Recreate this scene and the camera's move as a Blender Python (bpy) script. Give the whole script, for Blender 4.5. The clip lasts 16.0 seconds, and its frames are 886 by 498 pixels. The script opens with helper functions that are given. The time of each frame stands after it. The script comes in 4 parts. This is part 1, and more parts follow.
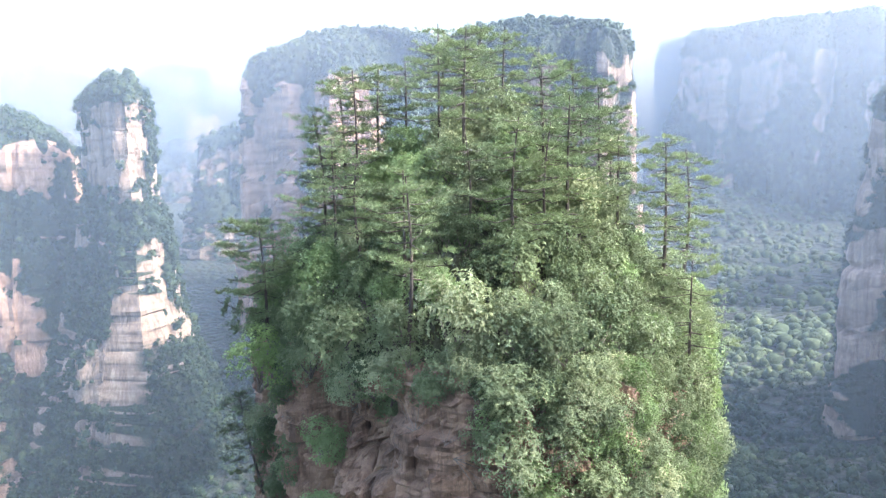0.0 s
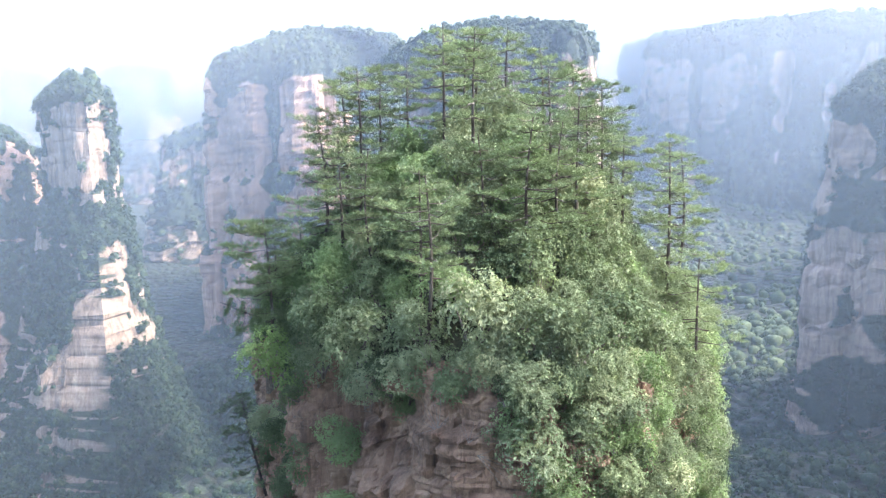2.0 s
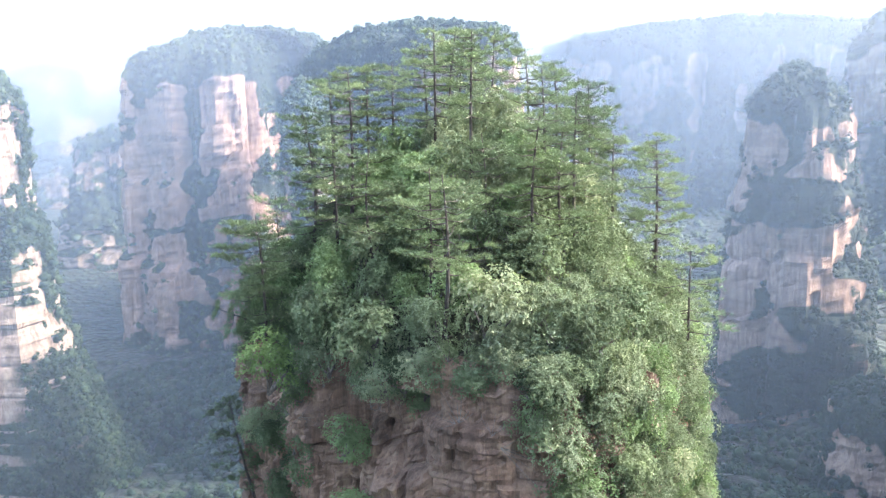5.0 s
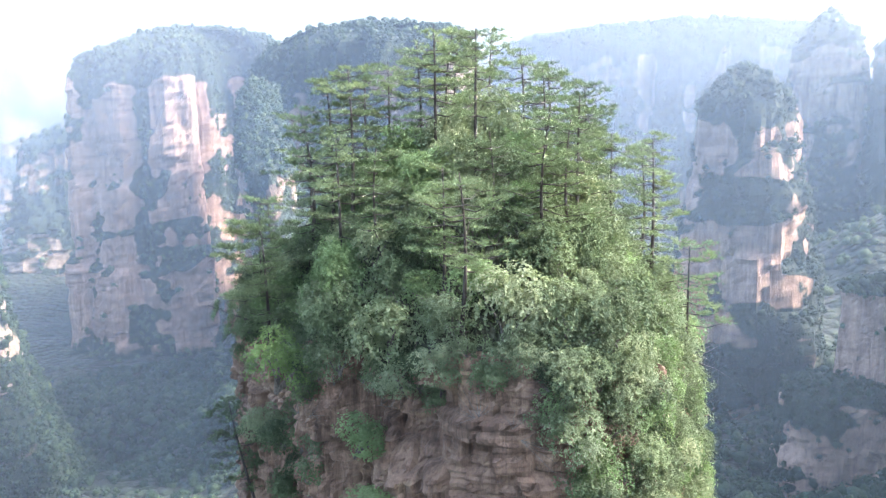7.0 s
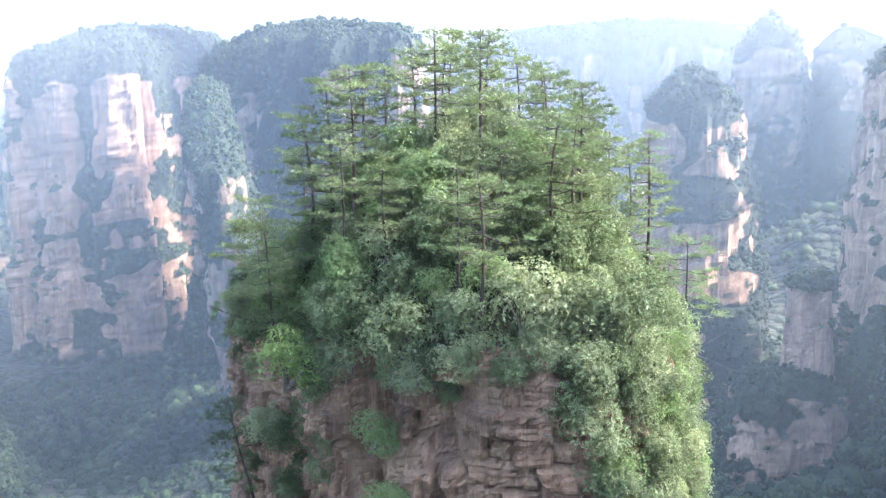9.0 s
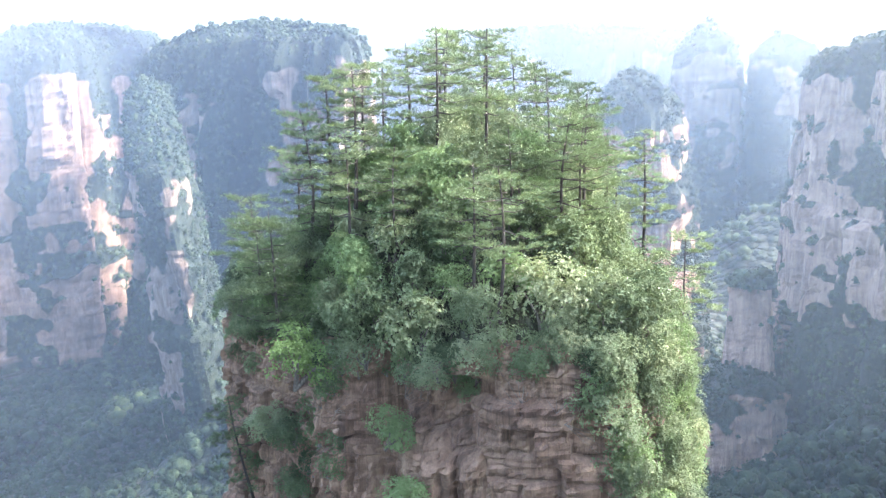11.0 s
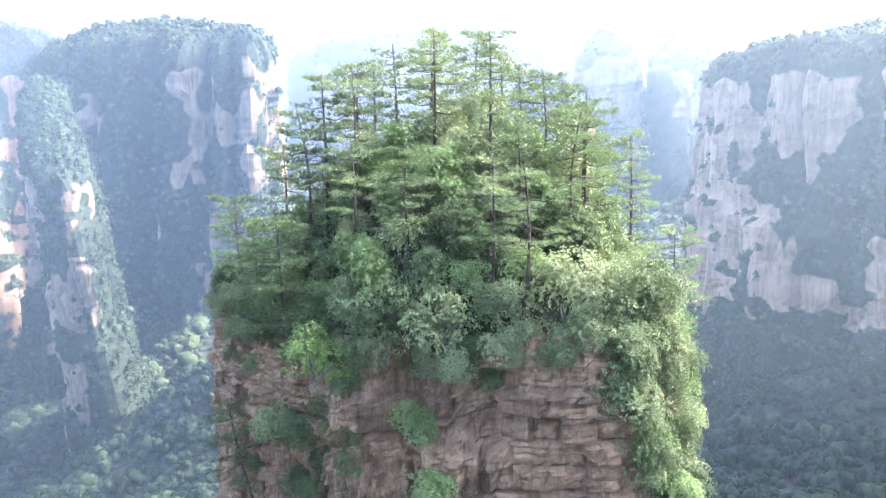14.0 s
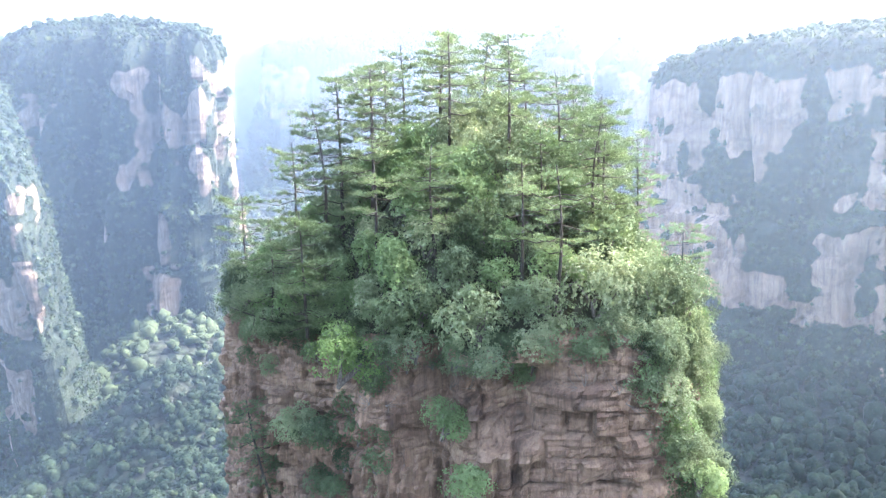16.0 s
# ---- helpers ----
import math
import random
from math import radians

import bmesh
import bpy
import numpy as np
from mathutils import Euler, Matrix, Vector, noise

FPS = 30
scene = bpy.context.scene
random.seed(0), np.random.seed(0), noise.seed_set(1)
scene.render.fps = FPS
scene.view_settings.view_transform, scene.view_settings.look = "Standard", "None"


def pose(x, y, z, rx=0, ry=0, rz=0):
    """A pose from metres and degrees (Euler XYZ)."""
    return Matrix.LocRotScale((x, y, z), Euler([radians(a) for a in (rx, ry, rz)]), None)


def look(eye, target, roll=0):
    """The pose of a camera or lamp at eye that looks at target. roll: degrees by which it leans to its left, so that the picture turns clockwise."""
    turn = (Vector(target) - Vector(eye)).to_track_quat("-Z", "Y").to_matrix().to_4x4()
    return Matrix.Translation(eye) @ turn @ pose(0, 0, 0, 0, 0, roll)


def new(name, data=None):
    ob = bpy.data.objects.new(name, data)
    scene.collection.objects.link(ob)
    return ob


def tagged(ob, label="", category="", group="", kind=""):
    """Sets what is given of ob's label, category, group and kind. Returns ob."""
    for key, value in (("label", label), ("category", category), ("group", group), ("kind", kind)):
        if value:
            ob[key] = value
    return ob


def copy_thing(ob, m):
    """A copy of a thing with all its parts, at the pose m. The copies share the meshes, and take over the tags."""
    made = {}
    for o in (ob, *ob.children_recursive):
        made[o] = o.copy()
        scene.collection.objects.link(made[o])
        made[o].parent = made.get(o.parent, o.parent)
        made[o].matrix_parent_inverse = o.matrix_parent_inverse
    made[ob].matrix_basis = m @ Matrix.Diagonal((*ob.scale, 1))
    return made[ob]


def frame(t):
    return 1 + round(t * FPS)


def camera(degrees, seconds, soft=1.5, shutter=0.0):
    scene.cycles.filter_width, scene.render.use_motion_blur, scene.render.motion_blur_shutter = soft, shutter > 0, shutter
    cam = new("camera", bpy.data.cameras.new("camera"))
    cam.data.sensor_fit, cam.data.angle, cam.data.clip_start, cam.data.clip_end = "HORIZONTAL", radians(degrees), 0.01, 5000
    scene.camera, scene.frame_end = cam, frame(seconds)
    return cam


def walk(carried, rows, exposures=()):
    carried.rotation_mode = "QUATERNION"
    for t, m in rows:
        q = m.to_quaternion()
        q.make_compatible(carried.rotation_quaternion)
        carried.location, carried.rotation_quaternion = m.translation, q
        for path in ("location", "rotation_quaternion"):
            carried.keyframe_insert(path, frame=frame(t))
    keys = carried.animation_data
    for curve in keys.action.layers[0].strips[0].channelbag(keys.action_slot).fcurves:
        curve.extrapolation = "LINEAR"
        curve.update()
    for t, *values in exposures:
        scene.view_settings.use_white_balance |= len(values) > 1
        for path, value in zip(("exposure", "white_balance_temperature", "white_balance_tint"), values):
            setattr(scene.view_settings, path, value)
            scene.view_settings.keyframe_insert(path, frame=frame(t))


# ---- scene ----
cam = camera(55.0, 16.0, soft=1.26)
ROWS = [
    (0.0, -1.500, -34.500, 240.000, 81.625, 0.797, -0.117),
    (0.5, -1.958, -34.540, 240.006, 81.621, 0.792, -0.585),
    (1.0, -2.379, -34.583, 240.007, 81.629, 0.767, -1.180),
    (1.5, -2.861, -34.622, 240.004, 81.628, 0.794, -1.847),
    (2.0, -3.317, -34.653, 240.000, 81.635, 0.800, -2.503),
    (2.5, -3.828, -34.677, 240.001, 81.627, 0.815, -3.387),
    (3.0, -4.307, -34.700, 240.003, 81.637, 0.816, -4.132),
    (3.5, -4.831, -34.718, 239.992, 81.626, 0.870, -5.030),
    (4.0, -5.329, -34.736, 239.987, 81.623, 0.883, -5.770),
    (4.5, -5.889, -34.747, 239.987, 81.609, 0.910, -6.770),
    (7.0, -8.667, -34.783, 239.950, 81.587, 0.986, -10.926),
    (7.5, -9.277, -34.773, 239.943, 81.561, 1.018, -11.852),
    (8.0, -9.860, -34.742, 239.950, 81.553, 0.987, -12.624),
    (8.5, -10.480, -34.694, 239.950, 81.528, 1.000, -13.515),
    (9.0, -11.083, -34.630, 239.960, 81.527, 0.991, -14.390),
    (11.5, -14.499, -34.166, 239.793, 81.665, 0.659, -19.267),
    (12.0, -15.180, -34.047, 239.791, 81.673, 0.630, -20.384),
    (12.5, -15.938, -33.888, 239.782, 81.664, 0.676, -21.645),
    (13.0, -16.639, -33.733, 239.776, 81.668, 0.670, -22.680),
    (13.5, -17.411, -33.531, 239.765, 81.665, 0.709, -23.771),
    (14.0, -18.142, -33.358, 239.780, 81.668, 0.699, -24.616),
    (14.5, -18.942, -33.159, 239.790, 81.680, 0.754, -25.548),
    (15.0, -19.696, -32.962, 239.806, 81.683, 0.720, -26.361),
    (15.5, -20.508, -32.700, 239.814, 81.667, 0.769, -27.335),
    (16.0, -21.243, -32.447, 239.827, 81.674, 0.732, -28.114),
]
walk(cam, [(t, pose(x, y, z, rx, ry, rz)) for t, x, y, z, rx, ry, rz in ROWS], [(0.0, 3.12), (8.0, 3.34), (16.0, 3.86)])

# ---------------------------------------------------------------- light
SUN_BEARING, SUN_HEIGHT = 97.0, 44.0      # degrees clockwise from +y, degrees above the horizon
world = bpy.data.worlds.new("sky")
scene.world = world
world.use_nodes = True
wn = world.node_tree.nodes
sky = wn.new("ShaderNodeTexSky")
sky.sky_type = "NISHITA"
sky.sun_disc = False
sky.sun_elevation = radians(SUN_HEIGHT)
sky.sun_rotation = radians(SUN_BEARING)
sky.air_density, sky.dust_density, sky.ozone_density = 1.0, 4.0, 1.0
wn["Background"].inputs["Strength"].default_value = 0.15
world.node_tree.links.new(sky.outputs["Color"], wn["Background"].inputs["Color"])
sun = new("sun", bpy.data.lights.new("sun", "SUN"))
sun.data.energy, sun.data.angle, sun.data.color = 1.85, radians(8.0), (1.0, 0.94, 0.84)
sb, sh = radians(SUN_BEARING), radians(SUN_HEIGHT)
sun.matrix_world = look((math.sin(sb) * math.cos(sh) * 900, math.cos(sb) * math.cos(sh) * 900, math.sin(sh) * 900), (0, 0, 0))


# ---------------------------------------------------------------- materials
def material(name):
    m = bpy.data.materials.new(name)
    m.use_nodes = True
    nt = m.node_tree
    return m, nt, nt.nodes["Principled BSDF"]


def add(nt, kind, **values):
    n = nt.nodes.new(kind)
    for key, v in values.items():
        n.inputs[key.replace("_", " ")].default_value = v
    return n


def ramp(nt, source, stops):
    r = nt.nodes.new("ShaderNodeValToRGB")
    els = r.color_ramp.elements
    while len(els) < len(stops):
        els.new(0.5)
    for e, (p, c) in zip(els, stops):
        e.position, e.color = p, (*c, 1)
    nt.links.new(source, r.inputs["Fac"])
    return r.outputs["Color"]


def mix(nt, fac, a, b, mode="MIX"):
    n = nt.nodes.new("ShaderNodeMix")
    n.data_type, n.blend_type = "RGBA", mode
    for sock, v in ((n.inputs[0], fac), (n.inputs[6], a), (n.inputs[7], b)):
        if isinstance(v, (int, float)):
            sock.default_value = v
        elif isinstance(v, tuple):
            sock.default_value = (*v, 1)
        else:
            nt.links.new(v, sock)
    return n.outputs[2]


def rock_material(name, pale, mid, dark, scale, bump, overgrown=False, level=0.65, stain=0.6, crack=0.5, fluted=0.0):
    """Bedded sandstone: fbm colour, level beds, dark run-off streaks, pits. scale: metres of the largest patches."""
    m, nt, bsdf = material(name)
    geo = nt.nodes.new("ShaderNodeNewGeometry")
    def coords(sx, sz):
        k = nt.nodes.new("ShaderNodeVectorMath")
        k.operation = "MULTIPLY"
        k.inputs[1].default_value = (sx, sx, sz)
        nt.links.new(geo.outputs["Position"], k.inputs[0])
        return k.outputs[0]
    def noise_at(vec, detail, rough, twist):
        n = add(nt, "ShaderNodeTexNoise", Scale=1.0, Detail=detail, Roughness=rough, Distortion=twist)
        nt.links.new(vec, n.inputs["Vector"])
        return n.outputs["Fac"]
    patches = noise_at(coords(1.0 / scale, 0.7 / scale), 8.0, 0.62, 1.2)
    beds = noise_at(coords(0.3 / scale, 4.0 / scale), 6.0, 0.6, 0.6)
    streaks = noise_at(coords(3.0 / scale, 0.3 / scale), 6.0, 0.65, 0.8)
    where = noise_at(coords(0.6 / scale, 0.6 / scale), 3.0, 0.5, 0.0)
    grain = noise_at(coords(22.0 / scale, 22.0 / scale), 8.0, 0.7, 0.3)
    vor = nt.nodes.new("ShaderNodeTexVoronoi")
    vor.feature = "DISTANCE_TO_EDGE"
    vor.inputs["Scale"].default_value = 1.0
    warp = nt.nodes.new("ShaderNodeVectorMath")
    warp.operation = "MULTIPLY_ADD"
    warp.inputs[1].default_value = (0.4, 0.4, 0.4)
    wn_ = add(nt, "ShaderNodeTexNoise", Scale=1.6, Detail=4.0)
    nt.links.new(coords(2.2 / scale, 1.5 / scale), wn_.inputs["Vector"])
    nt.links.new(wn_.outputs["Color"], warp.inputs[0])
    nt.links.new(coords(2.4 / scale, 1.5 / scale), warp.inputs[2])
    nt.links.new(warp.outputs[0], vor.inputs["Vector"])
    col = ramp(nt, patches, [(0.3, dark), (0.45, mid), (0.62, pale)])
    some = ramp(nt, where, [(0.42, (0.1, 0.1, 0.1)), (0.6, (level, level, level))])
    col = mix(nt, some, col, ramp(nt, beds, [(0.36, dark), (0.5, mid), (0.6, pale)]), "MIX")
    col = mix(nt, stain, col, ramp(nt, streaks, [(0.36, (0.38, 0.33, 0.32)), (0.5, (1, 1, 1))]), "MULTIPLY")
    col = mix(nt, crack, col, ramp(nt, vor.outputs["Distance"], [(0.0, (0.3, 0.27, 0.26)), (0.05, (1, 1, 1))]), "MULTIPLY")
    col = mix(nt, 0.6, col, ramp(nt, grain, [(0.3, (0.62, 0.6, 0.58)), (0.6, (1.05, 1.03, 1.0))]), "MULTIPLY")
    lines = noise_at(coords(13.0 / scale, 0.9 / scale), 5.0, 0.7, 0.5)
    if fluted:
        col = mix(nt, fluted, col, ramp(nt, lines, [(0.34, (0.42, 0.38, 0.37)), (0.5, (0.95, 0.93, 0.92)), (0.64, (1.4, 1.38, 1.32))]), "MULTIPLY")
    if overgrown:
        hold = nt.nodes.new("ShaderNodeAttribute")
        hold.attribute_name = "overgrowth"
        edge = nt.nodes.new("ShaderNodeMath")
        edge.operation = "ADD"
        nt.links.new(hold.outputs["Fac"], edge.inputs[0])
        nt.links.new(mix(nt, 0.5, mix(nt, 0.5, lines, streaks), grain), edge.inputs[1])
        tone = ramp(nt, grain, [(0.35, (0.005, 0.011, 0.006)), (0.5, (0.012, 0.023, 0.013)), (0.65, (0.03, 0.048, 0.024))])
        col = mix(nt, ramp(nt, edge.outputs[0], [(0.86, (0, 0, 0)), (1.04, (1, 1, 1))]), col, tone)
    nt.links.new(col, bsdf.inputs["Base Color"])
    bsdf.inputs["Roughness"].default_value = 0.93
    b = add(nt, "ShaderNodeBump", Strength=0.8, Distance=bump)
    nt.links.new(grain, b.inputs["Height"])
    b2 = add(nt, "ShaderNodeBump", Strength=0.7, Distance=bump * 3)
    nt.links.new(patches, b2.inputs["Height"])
    nt.links.new(b.outputs["Normal"], b2.inputs["Normal"])
    b3 = add(nt, "ShaderNodeBump", Strength=0.8, Distance=bump * 1.6)
    nt.links.new(lines, b3.inputs["Height"])
    nt.links.new(b2.outputs["Normal"], b3.inputs["Normal"])
    nt.links.new(b3.outputs["Normal"], bsdf.inputs["Normal"])
    return m


def leaf_material(name, stops, translucent=0.35, patch=3.0, single=0.14, relief=0.0):
    """Leaves: hue varies leaf by leaf, plant by plant and in soft patches; some light passes through."""
    m, nt, bsdf = material(name)
    geo = nt.nodes.new("ShaderNodeNewGeometry")
    info = nt.nodes.new("ShaderNodeObjectInfo")
    n = add(nt, "ShaderNodeTexNoise", Scale=1.0 / patch, Detail=2.0)
    nt.links.new(geo.outputs["Position"], n.inputs["Vector"])
    a = nt.nodes.new("ShaderNodeMath")
    a.operation = "MULTIPLY_ADD"
    a.inputs[1].default_value = single
    nt.links.new(geo.outputs["Random Per Island"], a.inputs[0])
    b = nt.nodes.new("ShaderNodeMath")
    b.operation = "MULTIPLY_ADD"
    b.inputs[1].default_value = 0.62
    nt.links.new(info.outputs["Random"], b.inputs[0])
    nt.links.new(b.outputs[0], a.inputs[2])
    c = nt.nodes.new("ShaderNodeMath")
    c.operation = "MULTIPLY_ADD"
    c.inputs[1].default_value, c.inputs[2].default_value = 0.5, -0.17
    nt.links.new(n.outputs["Fac"], c.inputs[0])
    nt.links.new(c.outputs[0], b.inputs[2])
    col = ramp(nt, a.outputs[0], stops)
    nt.links.new(col, bsdf.inputs["Base Color"])
    bsdf.inputs["Roughness"].default_value = 0.62
    bsdf.inputs["Specular IOR Level"].default_value = 0.18
    if relief:
        fine = add(nt, "ShaderNodeTexNoise", Scale=1.1, Detail=4.0, Roughness=0.7)
        nt.links.new(geo.outputs["Position"], fine.inputs["Vector"])
        rough = add(nt, "ShaderNodeBump", Strength=1.0, Distance=relief)
        nt.links.new(fine.outputs["Fac"], rough.inputs["Height"])
        nt.links.new(rough.outputs["Normal"], bsdf.inputs["Normal"])
        col = mix(nt, 0.8, col, ramp(nt, fine.outputs["Fac"], [(0.36, (0.45, 0.5, 0.45)), (0.62, (1.25, 1.25, 1.2))]), "MULTIPLY")
        nt.links.new(col, bsdf.inputs["Base Color"])
    tr = nt.nodes.new("ShaderNodeBsdfTranslucent")
    nt.links.new(mix(nt, 1.0, col, (1.05, 1.1, 0.8), "MULTIPLY"), tr.inputs["Color"])
    ms = nt.nodes.new("ShaderNodeMixShader")
    ms.inputs[0].default_value = translucent
    nt.links.new(bsdf.outputs[0], ms.inputs[1])
    nt.links.new(tr.outputs[0], ms.inputs[2])
    nt.links.new(ms.outputs[0], nt.nodes["Material Output"].inputs["Surface"])
    return m


def bark_material(name, dark, pale):
    m, nt, bsdf = material(name)
    geo = nt.nodes.new("ShaderNodeNewGeometry")
    k = nt.nodes.new("ShaderNodeVectorMath")
    k.operation = "MULTIPLY"
    k.inputs[1].default_value = (14.0, 14.0, 3.0)
    nt.links.new(geo.outputs["Position"], k.inputs[0])
    n = add(nt, "ShaderNodeTexNoise", Scale=1.0, Detail=6.0, Roughness=0.7)
    nt.links.new(k.outputs[0], n.inputs["Vector"])
    nt.links.new(ramp(nt, n.outputs["Fac"], [(0.35, dark), (0.65, pale)]), bsdf.inputs["Base Color"])
    bsdf.inputs["Roughness"].default_value = 0.95
    b = add(nt, "ShaderNodeBump", Strength=0.7, Distance=0.03)
    nt.links.new(n.outputs["Fac"], b.inputs["Height"])
    nt.links.new(b.outputs["Normal"], bsdf.inputs["Normal"])
    return m


def mist_material(name, density, z_low, z_high, colour):
    """Thin mist shell: lets most light through and scatters the rest, thickening up to the skyline, then thinning out.
    """
    m, nt, bsdf = material(name)
    nt.nodes.remove(bsdf)
    geo = nt.nodes.new("ShaderNodeNewGeometry")
    sep = nt.nodes.new("ShaderNodeSeparateXYZ")
    nt.links.new(geo.outputs["Position"], sep.inputs[0])
    high = nt.nodes.new("ShaderNodeMapRange")
    for key, v in (("From Min", z_low), ("From Max", z_high)):
        high.inputs[key].default_value = v
    nt.links.new(sep.outputs["Z"], high.inputs["Value"])
    thick = ramp(nt, high.outputs[0], [(p, (k * density,) * 3) for p, k in ((0.0, 0.15), (0.3, 0.42), (0.47, 1.1), (0.56, 1.35), (0.64, 1.35), (0.78, 0.5), (1.0, 0.0))])
    n = add(nt, "ShaderNodeTexNoise", Scale=0.006, Detail=3.0)
    nt.links.new(geo.outputs["Position"], n.inputs["Vector"])
    mul = nt.nodes.new("ShaderNodeMath")
    mul.operation = "MULTIPLY"
    nt.links.new(thick, mul.inputs[0])
    nr = nt.nodes.new("ShaderNodeMapRange")
    for key, v in (("From Min", 0.3), ("From Max", 0.7), ("To Min", 0.8), ("To Max", 1.2)):
        nr.inputs[key].default_value = v
    nt.links.new(n.outputs["Fac"], nr.inputs["Value"])
    nt.links.new(nr.outputs[0], mul.inputs[1])
    tp = nt.nodes.new("ShaderNodeBsdfTransparent")
    df = nt.nodes.new("ShaderNodeBsdfDiffuse")
    tl = nt.nodes.new("ShaderNodeBsdfTranslucent")
    # glow of the upper haze painted in: the colour grows paler with height
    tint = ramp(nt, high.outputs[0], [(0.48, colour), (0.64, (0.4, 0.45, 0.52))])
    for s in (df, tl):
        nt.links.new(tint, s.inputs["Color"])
    half = nt.nodes.new("ShaderNodeMixShader")
    half.inputs[0].default_value = 0.5
    nt.links.new(df.outputs[0], half.inputs[1])
    nt.links.new(tl.outputs[0], half.inputs[2])
    ms = nt.nodes.new("ShaderNodeMixShader")
    nt.links.new(mul.outputs[0], ms.inputs[0])
    nt.links.new(tp.outputs[0], ms.inputs[1])
    nt.links.new(half.outputs[0], ms.inputs[2])
    nt.links.new(ms.outputs[0], nt.nodes["Material Output"].inputs["Surface"])
    return m


ROCK_NEAR = rock_material("sandstone_near", (0.24, 0.163, 0.115), (0.152, 0.097, 0.068), (0.064, 0.039, 0.031), 2.6, 0.06, False, 0.35, 0.75, 0.12, 0.6)
ROCK_PALE = rock_material("sandstone_pale", (0.335, 0.268, 0.215), (0.255, 0.193, 0.154), (0.135, 0.1, 0.083), 22.0, 0.8, True, 0.7, 0.6, 0.35, 0.6)
ROCK_PINK = rock_material("sandstone_pink", (0.475, 0.325, 0.247), (0.378, 0.248, 0.186), (0.205, 0.13, 0.1), 24.0, 0.8, True, 0.75, 0.5, 0.3, 0.5)
LEAF_BROAD = leaf_material("broad_leaves", [(0.1, (0.04, 0.063, 0.036)), (0.4, (0.096, 0.132, 0.072)), (0.65, (0.16, 0.2, 0.114)), (0.9, (0.25, 0.278, 0.175))])
LEAF_OLIVE = leaf_material("olive_leaves", [(0.1, (0.076, 0.103, 0.061)), (0.5, (0.14, 0.177, 0.106)), (0.9, (0.23, 0.265, 0.168))])
LEAF_BRIGHT = leaf_material("young_leaves", [(0.1, (0.092, 0.145, 0.066)), (0.5, (0.15, 0.215, 0.105)), (0.9, (0.215, 0.285, 0.15))], 0.45)
LEAF_FRESH = leaf_material("fresh_leaves", [(0.1, (0.08, 0.13, 0.047)), (0.5, (0.132, 0.198, 0.076)), (0.9, (0.19, 0.262, 0.112))], 0.45)
NEEDLES = leaf_material("pine_needles", [(0.1, (0.072, 0.104, 0.058)), (0.5, (0.132, 0.174, 0.095)), (0.9, (0.2, 0.245, 0.138))], 0.36)
LEAF_FAR = leaf_material("woodland_leaves", [(0.1, (0.008, 0.019, 0.012)), (0.5, (0.024, 0.045, 0.026)), (0.9, (0.075, 0.102, 0.053))], 0.2, 9.0, 0.45, 0.7)
BARK = bark_material("pine_bark", (0.02, 0.017, 0.015), (0.068, 0.057, 0.05))
TWIG = bark_material("grey_twigs", (0.05, 0.043, 0.037), (0.17, 0.15, 0.13))
SOIL = bark_material("leaf_litter", (0.018, 0.022, 0.012), (0.05, 0.055, 0.03))


def canopy_material():
    """Closed woodland seen from far above: crown after crown, the shade in the gaps painted dark."""
    m, nt, bsdf = material("closed_canopy")
    geo = nt.nodes.new("ShaderNodeNewGeometry")
    warp = add(nt, "ShaderNodeTexNoise", Scale=0.2, Detail=4.0)
    nt.links.new(geo.outputs["Position"], warp.inputs["Vector"])
    k = nt.nodes.new("ShaderNodeVectorMath")
    k.operation = "MULTIPLY_ADD"
    k.inputs[1].default_value = (5.0, 5.0, 5.0)
    nt.links.new(warp.outputs["Color"], k.inputs[0])
    nt.links.new(geo.outputs["Position"], k.inputs[2])
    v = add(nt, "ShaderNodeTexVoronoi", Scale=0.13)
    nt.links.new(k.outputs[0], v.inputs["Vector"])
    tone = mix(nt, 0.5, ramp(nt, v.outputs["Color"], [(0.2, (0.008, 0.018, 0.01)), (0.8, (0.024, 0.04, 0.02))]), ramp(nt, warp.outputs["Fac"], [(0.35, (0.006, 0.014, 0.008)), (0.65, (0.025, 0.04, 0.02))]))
    # shade between the crowns is put into the colour, darker away from each middle
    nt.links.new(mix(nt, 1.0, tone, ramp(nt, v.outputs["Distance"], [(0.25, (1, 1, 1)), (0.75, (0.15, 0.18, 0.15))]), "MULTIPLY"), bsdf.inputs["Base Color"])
    bsdf.inputs["Roughness"].default_value = 0.9
    b = add(nt, "ShaderNodeBump", Strength=1.0, Distance=5.0)
    b.invert = True
    nt.links.new(v.outputs["Distance"], b.inputs["Height"])
    nt.links.new(b.outputs["Normal"], bsdf.inputs["Normal"])
    return m


CANOPY = canopy_material()


# ---------------------------------------------------------------- number helpers
def hashed(ix, iy, iz, seed):
    h = (ix.astype(np.int64) * 374761393 + iy.astype(np.int64) * 668265263 + iz.astype(np.int64) * 2147483647 + seed * 974711) & 0xFFFFFFFF
    h = ((h ^ (h >> 13)) * 1274126177) & 0xFFFFFFFF
    h = ((h ^ (h >> 15)) * 2246822519) & 0xFFFFFFFF
    return ((h ^ (h >> 16)) & 0xFFFFFF) / float(0x1000000)


